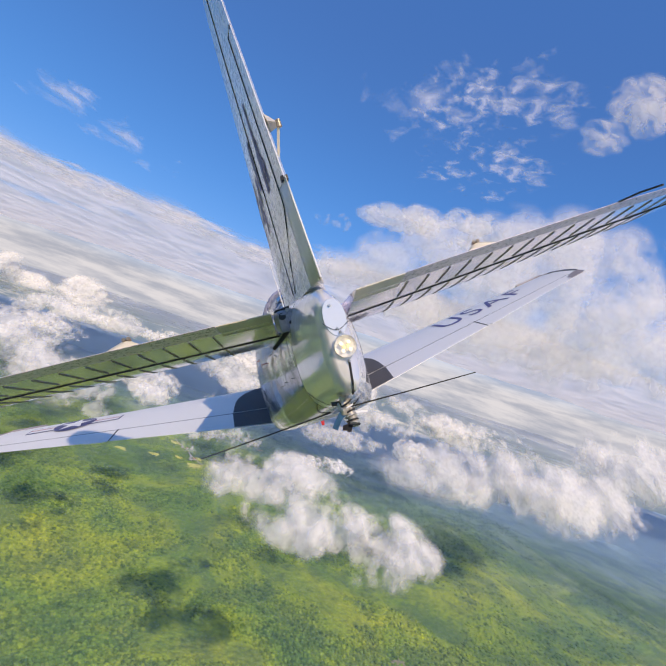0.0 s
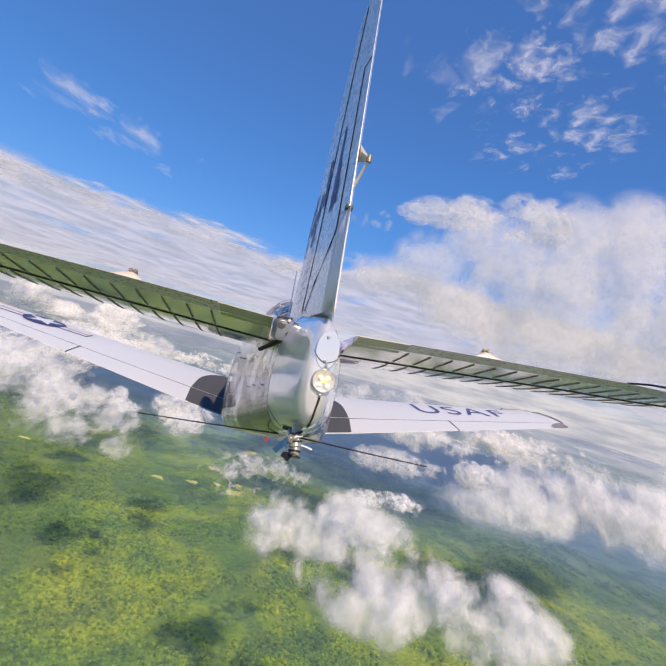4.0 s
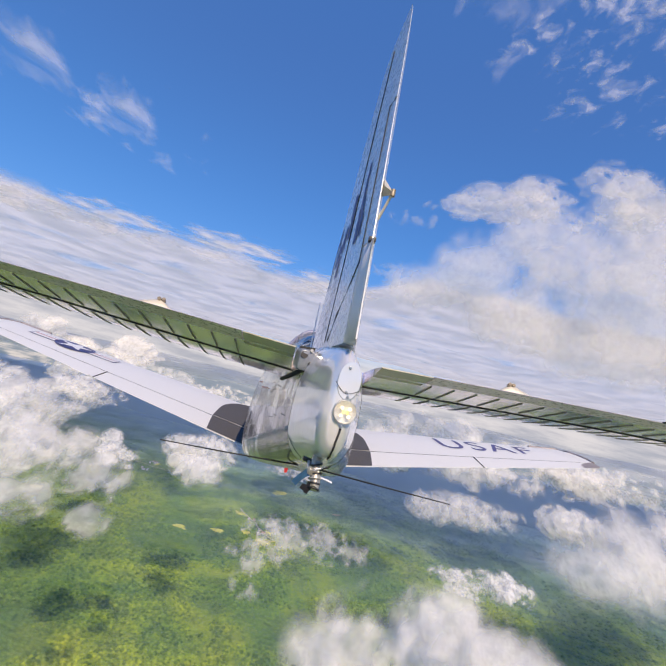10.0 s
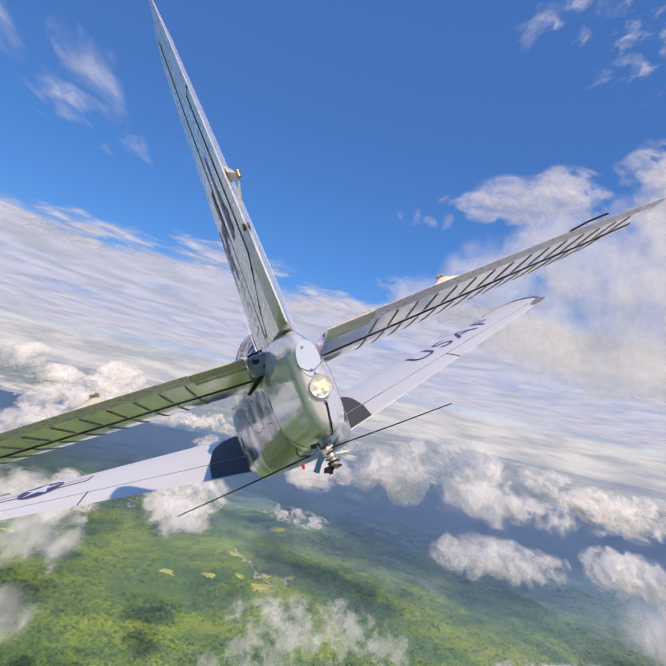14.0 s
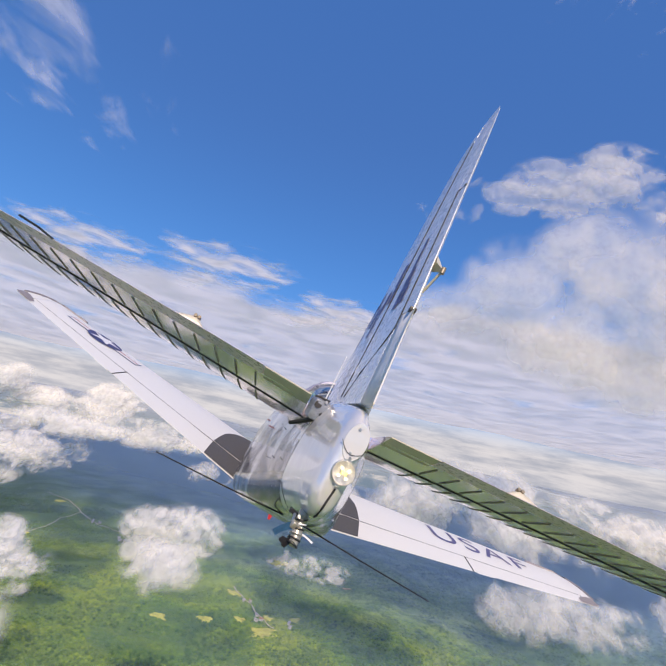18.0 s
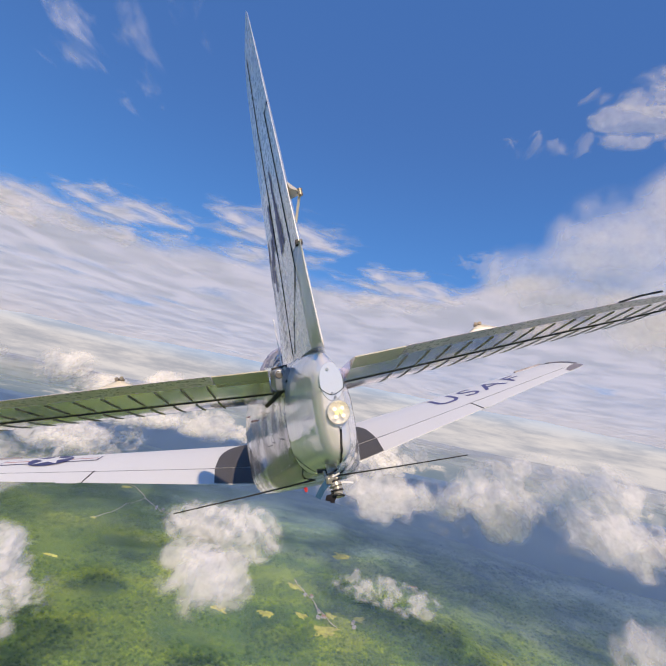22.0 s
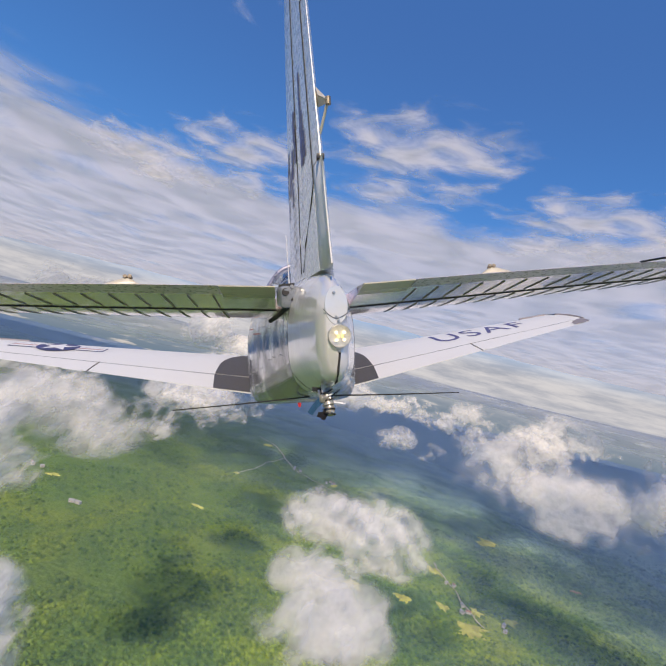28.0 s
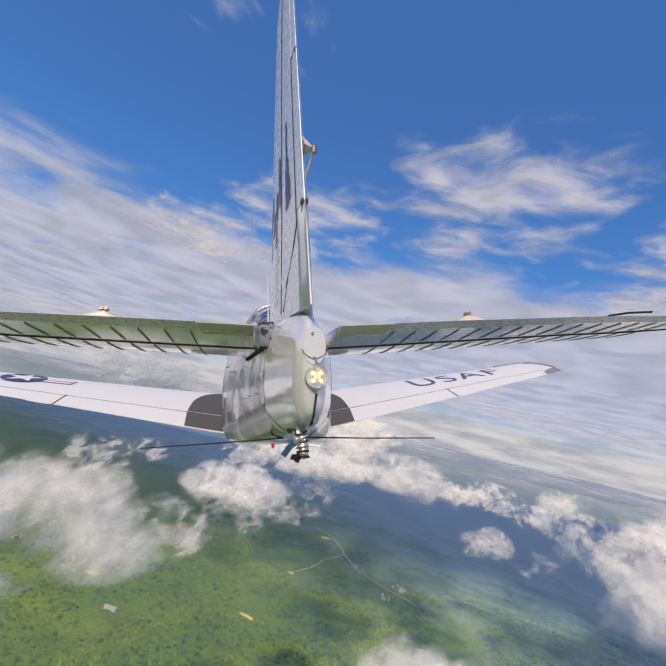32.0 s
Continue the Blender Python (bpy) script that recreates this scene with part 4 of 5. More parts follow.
def fuselage():
    ys = [0.46, 0.7, 1.0, 1.3, 1.6, 2.1, 2.6, 3.1, 3.6, 4.5, 5.4, 6.0, 6.6, 7.0, 7.3, 7.6]
    body = air_part("fuselage", loft([body_ring(y) for y in ys]), M_SIDE, "worn polished silver fuselage with scratched paint")
    ys = [-0.031, -0.0285, -0.023, -0.012, 0.0, 0.03, 0.06, 0.13, 0.2, 0.3, 0.4, 0.455]
    cone = air_part("tail_cone", loft([body_ring(y) for y in ys]), M_SKIN, "glossy silver-white tail cone")
    # joint between cone and body
    ring = body_ring(0.457)
    part("joint", tube([v * 1.0 for v in ring] + [ring[0]], 0.0008, 6), M_DARK, cone)
    part("paint_crack", tube([(0.020, -0.033, -0.060), (0.017, -0.033, -0.085), (0.013, -0.033, -0.110), (0.011, -0.030, -0.134), (0.008, -0.003, -0.167), (0.006, 0.03, -0.178)], 0.0042, 6), M_DARK, cone, "black crack in the paint")

    def mark(name, mat, y0, z0, y1, z1, width, label="", lift=0.0035):
        """A flat mark on the left side from one point to another, width high."""
        bm = bmesh.new()
        n = 6
        rows = []
        for k in range(n + 1):
            y, z = lerp(y0, y1, k / n), lerp(z0, z1, k / n)
            half = width / 2 * (0.75 + 0.25 * math.sin(7 * y + 5 * k))
            rows.append([bm.verts.new(body_side(y, z + half, -1, lift)), bm.verts.new(body_side(y, z - half, -1, lift))])
        for a, b in zip(rows, rows[1:]):
            bm.faces.new((a[0], a[1], b[1], b[0]))
        bmesh.ops.recalc_face_normals(bm, faces=bm.faces)
        part(name, bm, mat, body, label, False)

    mark("marking_red", M_RED, 1.50, 0.02, 2.05, 0.02, 0.010, "faded red side marking")
    mark("marking_red", M_RED, 2.2, 0.06, 2.7, 0.06, 0.010, "faded red side marking")
    rng = random.Random(3)
    for k in range(34):
        y = rng.choice((0.62, 0.74, 0.83, 0.86, 1.0, 1.18, 1.28, 1.6, 1.95)) + rng.uniform(-0.012, 0.012)
        z = rng.uniform(-0.15, 0.12)
        if rng.random() < 0.7:
            mark("scratch", M_WORN, y, z, y + 0.006, z, rng.uniform(0.008, 0.035))
        else:
            mark("scratch", M_WORN, y, z, y + rng.uniform(0.05, 0.14), z + rng.uniform(-0.01, 0.01), 0.006)
    for y in (0.84, 1.22, 1.62, 2.1, 2.7):
        for z in (-0.14, -0.05, 0.05, 0.12):
            mark("panel_seam", M_RIB, y, z, y + 0.003, z, 0.06)
    for k in range(26):
        y = 0.55 + 0.09 * k
        _, lo, hi = table(BODY, y)
        mark("rivet", M_WORN, y, lo + 0.075 + 0.012 * y, y + 0.010, lo + 0.075 + 0.012 * y, 0.008)
    # fine hairline where the cone's lower fairing ends, and the dark edge of the belly
    part("fairing_line", tube([body_side(0.44, -0.165), body_side(0.40, -0.19), body_side(0.372, -0.215), body_side(0.36, -0.236)], 0.0014, 5), M_DARK, cone)
    return body, cone


fuselage_ob, cone_ob = fuselage()

# half span: trailing edge y, z, leading edge y, z, thickness
WING = [(0.30, 3.56, -0.70, 6.5, -0.58, 0.15), (0.90, 3.77, -0.615, 6.45, -0.49, 0.15), (4.75, 5.27, -0.045, 6.35, 0.09, 0.12),
        (4.90, 5.33, -0.025, 6.25, 0.10, 0.10), (5.02, 5.42, 0.0, 6.0, 0.10, 0.05)]


def foil(u, t):
    return 5 * t * (0.2969 * math.sqrt(max(u, 0)) - 0.126 * u - 0.3516 * u**2 + 0.2843 * u**3 - 0.1015 * u**4)


def surface(rows, x, u, up=1, lift=0.0):
    """A point of a wing at span x and the share u of its chord from the leading edge, on the upper (1) or lower (-1) side."""
    y0, z0, y1, z1, t = table(rows, abs(x))
    chord = math.hypot(y1 - y0, z1 - z0)
    return Vector((x, lerp(y1, y0, u), lerp(z1, z0, u) + up * (foil(u, t) * chord + lift)))


def panel(rows, xs, u0, u1, n=10, close_edge=0.0):
    """The closed skin of a wing from u0 to u1 of its chord between the spans xs."""
    us = [u0 + (u1 - u0) * (i / n) ** (1.7 if u0 == 0 else 1.0) for i in range(n + 1)]
    rings = []
    for x in xs:
        up = [surface(rows, x, u, 1) for u in us]
        low = [surface(rows, x, u, -1) for u in reversed(us)]
        rings.append(up + low)
    bm = loft(rings)
    bmesh.ops.remove_doubles(bm, verts=bm.verts, dist=0.0008)
    return bm


def patch(rows, corners, nx, nu, up, lift):
    """A thin layer on a wing's skin between four corners (span, share of chord)."""
    a, b, c, d = corners
    bm = bmesh.new()
    grid = []
    for i in range(nx + 1):
        col = []
        for j in range(nu + 1):
            s, t = i / nx, j / nu
            x = lerp(lerp(a[0], b[0], s), lerp(d[0], c[0], s), t)
            u = lerp(lerp(a[1], b[1], s), lerp(d[1], c[1], s), t)
            col.append(bm.verts.new(surface(rows, x, u, up, lift)))
        grid.append(col)
    for i in range(nx):
        for j in range(nu):
            bm.faces.new((grid[i][j], grid[i + 1][j], grid[i + 1][j + 1], grid[i][j + 1]))
    bmesh.ops.recalc_face_normals(bm, faces=bm.faces)
    return bm


def walkway_skin(s):
    """The walkway's layer; its outer edge swings in towards the front in a curve."""
    bm = bmesh.new()
    grid = []
    for j in range(19):
        u = lerp(0.10, 0.785, j / 18)
        outer = 1.05 - 0.45 * max(0.0, (0.62 - u) / 0.52) ** 2
        grid.append([bm.verts.new(surface(WING, s * lerp(0.42, outer, i / 6), u, 1, 0.004)) for i in range(7)])
    for a, b in zip(grid, grid[1:]):
        for i in range(6):
            bm.faces.new((a[i], a[i + 1], b[i + 1], b[i]))
    bmesh.ops.recalc_face_normals(bm, faces=bm.faces)
    return bm


def wing(side):
    s = side
    xs = [0.30, 0.9, 1.5, 2.2, 3.0, 3.8, 4.5, 4.75, 4.90, 5.02]
    main = air_part("wing", panel(WING, [s * x for x in xs[:8]], 0, 0.79, 14), M_WING, "clean white painted wing")
    tip = part("wing_tip", panel(WING, [s * x for x in (4.755, 4.83, 4.90, 4.97, 5.02)], 0, 1.0, 14), M_WING, main)
    rim = [surface(WING, s * x, u, 1, 0.006) for x, u in ((4.25, 0.05), (4.5, 0.04), (4.75, 0.04), (4.9, 0.08), (4.985, 0.2), (5.01, 0.45), (5.015, 0.7))]
    part("tip_rim", tube(rim, 0.028, 8, 0.016), M_TIP, main, "brown-grey wing tip rim")
    part("tip_corner", patch(WING, [(s * 4.62, 0.90), (s * 5.0, 0.70), (s * 5.01, 1.0), (s * 4.62, 0.995)], 5, 4, 1, 0.006), M_TIP, main, "dark wing tip corner")
    part("flap", panel(WING, [s * x for x in (0.44, 0.9, 1.5, 2.2, 2.64)], 0.797, 1.0, 4), M_WING, main)
    part("aileron", panel(WING, [s * x for x in (2.66, 3.2, 4.0, 4.72)], 0.797, 1.0, 4), M_WING, main)
    part("aileron_tab", panel([(r[0], r[1] - 0.03, r[2] - 0.004, *r[3:]) for r in WING], [s * x for x in (2.72, 2.85, 3.0)], 0.96, 1.0, 2), M_WING, main)
    part("hinge_line", tube([surface(WING, s * x, 0.793, 1, -0.002) for x in (0.5, 1.5, 2.65, 3.6, 4.7)], 0.0045, 6), M_DARK, main)
    part("flap_end_gap", tube([surface(WING, s * 2.65, u, 1, 0.001) for u in (0.79, 0.86, 0.93, 1.0)], 0.007, 6), M_DARK, main)
    part("walkway", walkway_skin(s), M_GREY, main, "dark grey anti-slip walkway")
    part("walkway_flap", patch(WING, [(s * 0.45, 0.80), (s * 1.05, 0.80), (s * 1.00, 0.995), (s * 0.45, 0.995)], 5, 4, 1, 0.004), M_GREY, main, "dark grey anti-slip walkway")
    return main


wing_right, wing_left = wing(1), wing(-1)


def lettering():
    curve = bpy.data.curves.new("letters", "FONT")
    curve.body, curve.size, curve.space_character = "USAF", 1.0, 1.15
    ob = bpy.data.objects.new("letters", curve)
    scene.collection.objects.link(ob)
    deps = bpy.context.evaluated_depsgraph_get()
    me = bpy.data.meshes.new_from_object(ob.evaluated_get(deps))
    bpy.data.objects.remove(ob)
    bm = bmesh.new()
    bm.from_mesh(me)
    bpy.data.meshes.remove(me)
    bmesh.ops.triangulate(bm, faces=bm.faces)
    bmesh.ops.subdivide_edges(bm, edges=bm.edges, cuts=2, use_grid_fill=True)
    x0, x1 = min(v.co.x for v in bm.verts), max(v.co.x for v in bm.verts)
    for v in bm.verts:
        sx = (v.co.x - x0) / (x1 - x0)
        span = lerp(2.30, 3.98, sx)
        v.co = surface(WING, span, lerp(0.60, 0.28, v.co.y / 0.72), 1, 0.004)
    part("letters", bm, M_NAVY, wing_right, "dark blue capital letters USAF", False)


lettering()


def insignia():
    cx, cu = -3.55, 0.42

    def on(a, b, lift):
        x = cx + a
        y0, _, y1, _, _ = table(WING, abs(x))
        return surface(WING, x, cu - b / (y1 - y0), 1, lift)

    def flat(points, lift, rings=1):
        bm = bmesh.new()
        mid = bm.verts.new(on(sum(p[0] for p in points) / len(points), sum(p[1] for p in points) / len(points), lift))
        vs = [bm.verts.new(on(*p, lift)) for p in points]
        for i in range(len(vs)):
            bm.faces.new((mid, vs[i], vs[(i + 1) % len(vs)]))
        bmesh.ops.recalc_face_normals(bm, faces=bm.faces)
        return bm

    def bar(a0, a1, b0, b1, lift):
        n = 8
        return flat([(lerp(a0, a1, k / n), b0) for k in range(n)] + [(a1, lerp(b0, b1, k / n)) for k in range(n)]
                    + [(lerp(a1, a0, k / n), b1) for k in range(n)] + [(a0, lerp(b1, b0, k / n)) for k in range(n)], lift)

    rad = 0.31
    part("insignia_border", bar(-0.72, 0.72, -0.14, 0.14, 0.004), M_BLUE, wing_left)
    part("insignia_bar", bar(-0.70, 0.70, -0.115, 0.115, 0.007), M_WHITE, wing_left)
    part("insignia_stripe", bar(-0.69, 0.69, -0.016, 0.016, 0.010), M_RED, wing_left)
    part("insignia_disc", flat([(rad * math.cos(t), rad * math.sin(t)) for t in (2 * math.pi * k / 40 for k in range(40))], 0.013), M_BLUE, wing_left)
    star = []
    for k in range(10):
        t = math.pi / 2 + math.pi * k / 5
        r = rad * (0.94 if k % 2 == 0 else 0.36)
        star.append((r * math.cos(t), r * math.sin(t)))
    part("insignia_star", flat(star, 0.017), M_WHITE, wing_left)


insignia()

# stabilizer: half span: trailing edge y, z, leading edge y, z, thickness
STAB = [(0.10, 0.40, 0.228, 1.44, 0.134, 0.09), (0.85, 0.40, 0.262, 1.38, 0.178, 0.09), (1.60, 0.39, 0.290, 1.28, 0.226, 0.09),
        (1.98, 0.41, 0.297, 1.22, 0.243, 0.09), (2.34, 0.47, 0.302, 1.10, 0.264, 0.08), (2.60, 0.60, 0.307, 0.86, 0.293, 0.04)]


def stabilizer(side):
    s = side
    xs = [0.10, 0.4, 0.85, 1.2, 1.6, 1.98, 2.34]
    tip = [2.345, 2.44, 2.53, 2.60]
    main = air_part("stabilizer", panel(STAB, [s * x for x in xs], 0, 0.515, 10), M_TAIL, "silver painted tailplane with pressed ribs")
    part("stabilizer_tip", panel(STAB, [s * x for x in tip], 0, 1.0, 10), M_TAIL, main)
    elev = part("elevator", panel(STAB, [s * x for x in (0.205, 0.46, 0.85, 1.2, 1.6, 1.95, 2.2, 2.335)], 0.525, 0.86, 5), M_TAIL, main)
    part("trailing_edge", panel(STAB, [s * x for x in (0.46, 0.85, 1.2, 1.6, 1.95, 2.2, 2.34)], 0.862, 1.0, 3), M_BAND, elev, "olive-grey elevator trim strip")
    part("inner_edge", panel(STAB, [s * x for x in (0.205, 0.27, 0.38, 0.455)], 0.80, 0.985, 3), M_CREAM, elev, "worn cream elevator corner")
    part("hinge_gap", tube([surface(STAB, s * x, 0.52, -1, 0.0) for x in (0.16, 0.85, 1.6, 2.0, 2.35)], 0.006, 6), M_DARK, main)
    # raised ribs, their shaded sides painted as dark strips
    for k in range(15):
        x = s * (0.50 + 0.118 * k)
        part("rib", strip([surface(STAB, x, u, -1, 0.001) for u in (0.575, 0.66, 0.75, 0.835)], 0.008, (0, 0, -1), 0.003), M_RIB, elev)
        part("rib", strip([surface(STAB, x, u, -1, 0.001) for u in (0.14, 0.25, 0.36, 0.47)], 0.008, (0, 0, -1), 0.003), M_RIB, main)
    # trim actuator horn on the upper side
    base = surface(STAB, s * 0.85, 0.93, 1, 0.0)
    outline = [(-0.055, -0.004), (-0.012, 0.026), (0.012, 0.034), (0.026, 0.032), (0.15, -0.004)]
    horn = loft([[base + Vector((s * x, y, z * k)) for x, z in outline] for y, k in ((-0.018, 0.55), (-0.008, 1.0), (0.010, 1.0), (0.020, 0.55))])
    arm = part("tab_actuator", horn, M_CREAM, elev, "small pointed grey trim tab fairing")
    for dx in (-0.006, 0.014):
        part("bolt", moved(disc(0.009, 0.02, 12), pose(*(base + Vector((s * dx, -0.004, 0.036))), 60, 0, 0)), M_BRASS, arm)
    part("link_rod", tube([base + Vector((s * 0.012, 0.0, 0.036)), base + Vector((s * 0.10, 0.05, 0.012))], 0.005, 6), M_STEEL, arm)
    wick = tube([(s * 1.60, 0.40, 0.292), (s * 1.585, 0.25, 0.288), (s * 1.57, 0.11, 0.274)], 0.005, 6)
    part("static_wick", wick, M_BLACK, elev, "thin black static wick")
    return main


stab_right, stab_left = stabilizer(1), stabilizer(-1)

# fin: height: trailing edge y, leading edge y, half thickness
FIN = [(0.20, -0.035, 1.75, 0.118), (0.45, 0.02, 1.50, 0.110), (0.69, 0.065, 1.36, 0.100), (1.47, 0.245, 1.12, 0.072), (1.95, 0.35, 0.96, 0.050), (2.08, 0.39, 0.88, 0.035), (2.17, 0.46, 0.76, 0.014)]


def fin_point(z, u, side=-1, lift=0.0):
    """On the fin at that height, u from the leading edge to the trailing edge."""
    y0, y1, w = table(FIN, z)
    shape = foil(u, 1.0) / 0.5
    return Vector((side * (w * shape + lift) - 0.024 * (z - 0.5), lerp(y1, y0, u), z))


def fin_skin(zs, u0, u1, n=10):
    us = [u0 + (u1 - u0) * i / n for i in range(n + 1)]
    rings = []
    for z in zs:
        rings.append([fin_point(z, u, -1) for u in us] + [fin_point(z, u, 1) for u in reversed(us)])
    bm = loft(rings)
    bmesh.ops.remove_doubles(bm, verts=bm.verts, dist=0.0008)
    return bm


HINGE = 0.66
fin = air_part("fin", fin_skin([0.22, 0.45, 0.69, 1.1, 1.47, 1.75, 1.95, 2.08, 2.17], 0.0, HINGE - 0.004, 12), M_FIN, "silver vertical fin with worn markings")
PIVOT = fin_point(0.25, HINGE, 0) * 1.0
PIVOT.x = 0
TOP = fin_point(1.95, HINGE, 0)
TOP.x = 0
rudder = air_part("rudder", moved(fin_skin([0.262, 0.45, 0.69, 1.1, 1.47, 1.75, 1.95, 2.08, 2.165], HINGE + 0.004, 0.905, 6), Matrix.Translation(-PIVOT)), M_FIN, "silver rudder", at=PIVOT)


def rudder_details():
    shift = Matrix.Translation(-PIVOT)
    part("trim_tab", moved(fin_skin([0.69, 0.9, 1.2, 1.45], 0.908, 1.0, 3), shift), M_FIN, rudder)
    edge = part("lower_edge", moved(fin_skin([0.262, 0.4, 0.55, 0.684], 0.908, 1.02, 3), shift), M_WING, rudder, "white rounded rudder edge")
    edge.data.attributes.remove(edge.data.attributes["sharp_edge"])
    part("upper_edge", moved(fin_skin([1.456, 1.7, 1.95, 2.08, 2.165], 0.908, 1.0, 3), shift), M_FIN, rudder)
    part("tab_gap", moved(tube([fin_point(0.30, 0.70, -1, 0.0), fin_point(0.42, 0.76, -1, 0.0), fin_point(0.55, 0.86, -1, 0.0)] + [fin_point(z, 0.906, -1, 0.0) for z in (0.62, 0.69, 1.0, 1.3, 1.455)] + [fin_point(1.456, 0.99, -1, 0.0)], 0.004, 6), shift), M_DARK, rudder)
    part("notch", moved(bevelled_box((0.03, 0.03, 0.02), 0.004), Matrix.Translation(fin_point(0.69, 0.985, 0) - PIVOT)), M_BLACK, rudder)
    base = fin_point(0.96, 0.95, 1)
    horn = moved(loft([[base + Vector(p) for p in ring] for ring in (
        [(0, 0.05, 0.085), (0, -0.06, -0.01), (0, 0.05, -0.01)],
        [(0.044, -0.03, -0.012), (0.044, -0.045, -0.022), (0.044, -0.03, -0.026)])]), shift)
    arm = part("tab_actuator", horn, M_CREAM, rudder, "cream triangular trim tab horn", False)
    part("bolt", moved(disc(0.011, 0.03, 12), Matrix.Translation(base + Vector((0.042, -0.04, -0.022)) - PIVOT)), M_BRASS, arm)
    part("link_rod", moved(tube([base + Vector((0.04, -0.04, -0.025)), base + Vector((0.01, 0.02, -0.13))], 0.006, 6), shift), M_CREAM, arm)


rudder_details()
part("hinge_gap", tube([fin_point(z, HINGE, -1, -0.001) for z in (0.3, 0.69, 1.1, 1.47, 1.8, 1.95)], 0.005, 6), M_DARK, fin)



def fin_mark(parent, z0, z1, u0, u1, slant, mat, back, name="marking_bar", label="worn dark blue fin marking"):
    """A worn bar on the left side of fin or rudder."""
    bm = bmesh.new()
    rows = []
    n = 5
    for k in range(n + 1):
        z, o = lerp(z0, z1, k / n), slant * k / n
        w = 0.5 + 0.5 * math.sin(2.5 * k + z0 * 31)
        a, b = lerp(u0, u1, 0.12 * w) + o, lerp(u1, u0, 0.25 * (1 - w)) + o
        rows.append([bm.verts.new(fin_point(z, a, -1, 0.003) - back), bm.verts.new(fin_point(z, b, -1, 0.003) - back)])
    for a, b in zip(rows, rows[1:]):
        bm.faces.new((a[0], a[1], b[1], b[0]))
    bmesh.ops.recalc_face_normals(bm, faces=bm.faces)
    part(name, bm, mat, parent, label, False)


NONE = Vector((0, 0, 0))
for z0, z1, u0, u1, slant in ((0.76, 0.95, 0.745, 0.80, 0.0), (0.78, 0.90, 0.80, 0.835, 0.0), (0.95, 1.20, 0.755, 0.79, 0.005), (0.86, 1.0, 0.79, 0.815, 0.0)):
    fin_mark(rudder, z0, z1, u0, u1, slant, M_FIN_MARK, PIVOT)
for z0, z1, u0, u1, slant in ((0.84, 1.00, 0.60, 0.65, 0.0), (0.96, 1.10, 0.58, 0.64, 0.0), (0.80, 0.94, 0.50, 0.57, 0.02), (0.74, 0.86, 0.42, 0.48, 0.03),
                              (0.66, 0.78, 0.50, 0.54, 0.02), (0.64, 0.74, 0.34, 0.38, 0.02), (0.76, 0.92, 0.30, 0.36, 0.03), (0.88, 0.98, 0.36, 0.42, 0.02)):
    fin_mark(fin, z0, z1, u0, u1, slant, M_FIN_MARK, NONE)
for k in range(7):
    fin_mark(fin, 0.36 + 0.05 * k, 0.385 + 0.05 * k, 0.50, 0.53, 0.09, M_RIB, NONE, "rib", "")
    fin_mark(rudder, 0.34 + 0.06 * k, 0.36 + 0.06 * k, 0.69, 0.70, 0.06, M_RIB, PIVOT, "rib", "")
air_part("mast_aerial", tube([(-0.104, 1.7, 0.33), (-0.108, 1.7, 0.55), (-0.113, 1.7, 0.735)], 0.0055, 6, 0.003), M_WHIP, "thin white upright aerial")


# tail lamp on the cone's end
def tail_lamp():
    lamp = air_part("tail_lamp", moved(disc(0.043, 0.02, 32, 0.004), pose(0, -0.040, 0, 90, 0, 0)), M_REFLECTOR, "lit round tail lamp with four white diodes")
    bm = bmesh.new()
    bmesh.ops.create_uvsphere(bm, u_segments=28, v_segments=16, radius=0.040)
    bmesh.ops.scale(bm, vec=(1, 0.75, 1), verts=bm.verts)
    lens = part("lens", moved(bm, Matrix.Translation((0, -0.050, 0))), M_LENS, lamp, "clear domed glass")
    lens.visible_shadow = False
    for dx, dz in ((-0.013, 0.012), (0.013, 0.012), (-0.013, -0.013), (0.013, -0.013)):
        part("diode", moved(disc(0.0052, 0.008, 14), pose(dx, -0.062, dz, 90, 0, 0)), M_LED, lamp)
    for dx, dz in ((-0.007, 0.003), (0.007, 0.003), (-0.007, -0.004), (0.007, -0.004)):
        part("diode_chip", moved(bevelled_box((0.009, 0.006, 0.004), 0.001), Matrix.Translation((dx, -0.064, dz))), M_CHIP, lamp)
    ring = [(0.043 * math.cos(t), 0.045 * math.sin(t)) for t in (2 * math.pi * k / 40 for k in range(40))]
    ring = [(x * (1 if abs(z) < 0.035 else 0.75), z * (1 if abs(z) < 0.035 else 1.0 + 11 * (abs(z) - 0.035))) for x, z in ring]
    part("lug_plate", loft([[Vector((x, y, z)) for x, z in ring] for y in (-0.034, -0.039)]), M_STEEL, lamp, "pointed lamp mounting plate", False)
    for z in (0.054, -0.054):
        part("screw", moved(disc(0.006, 0.008, 12, 0.002), pose(0, -0.041, z, 90, 0, 0)), M_STEEL, lamp)
    lamp.location.x += 0.02
    return lamp


tail_lamp()


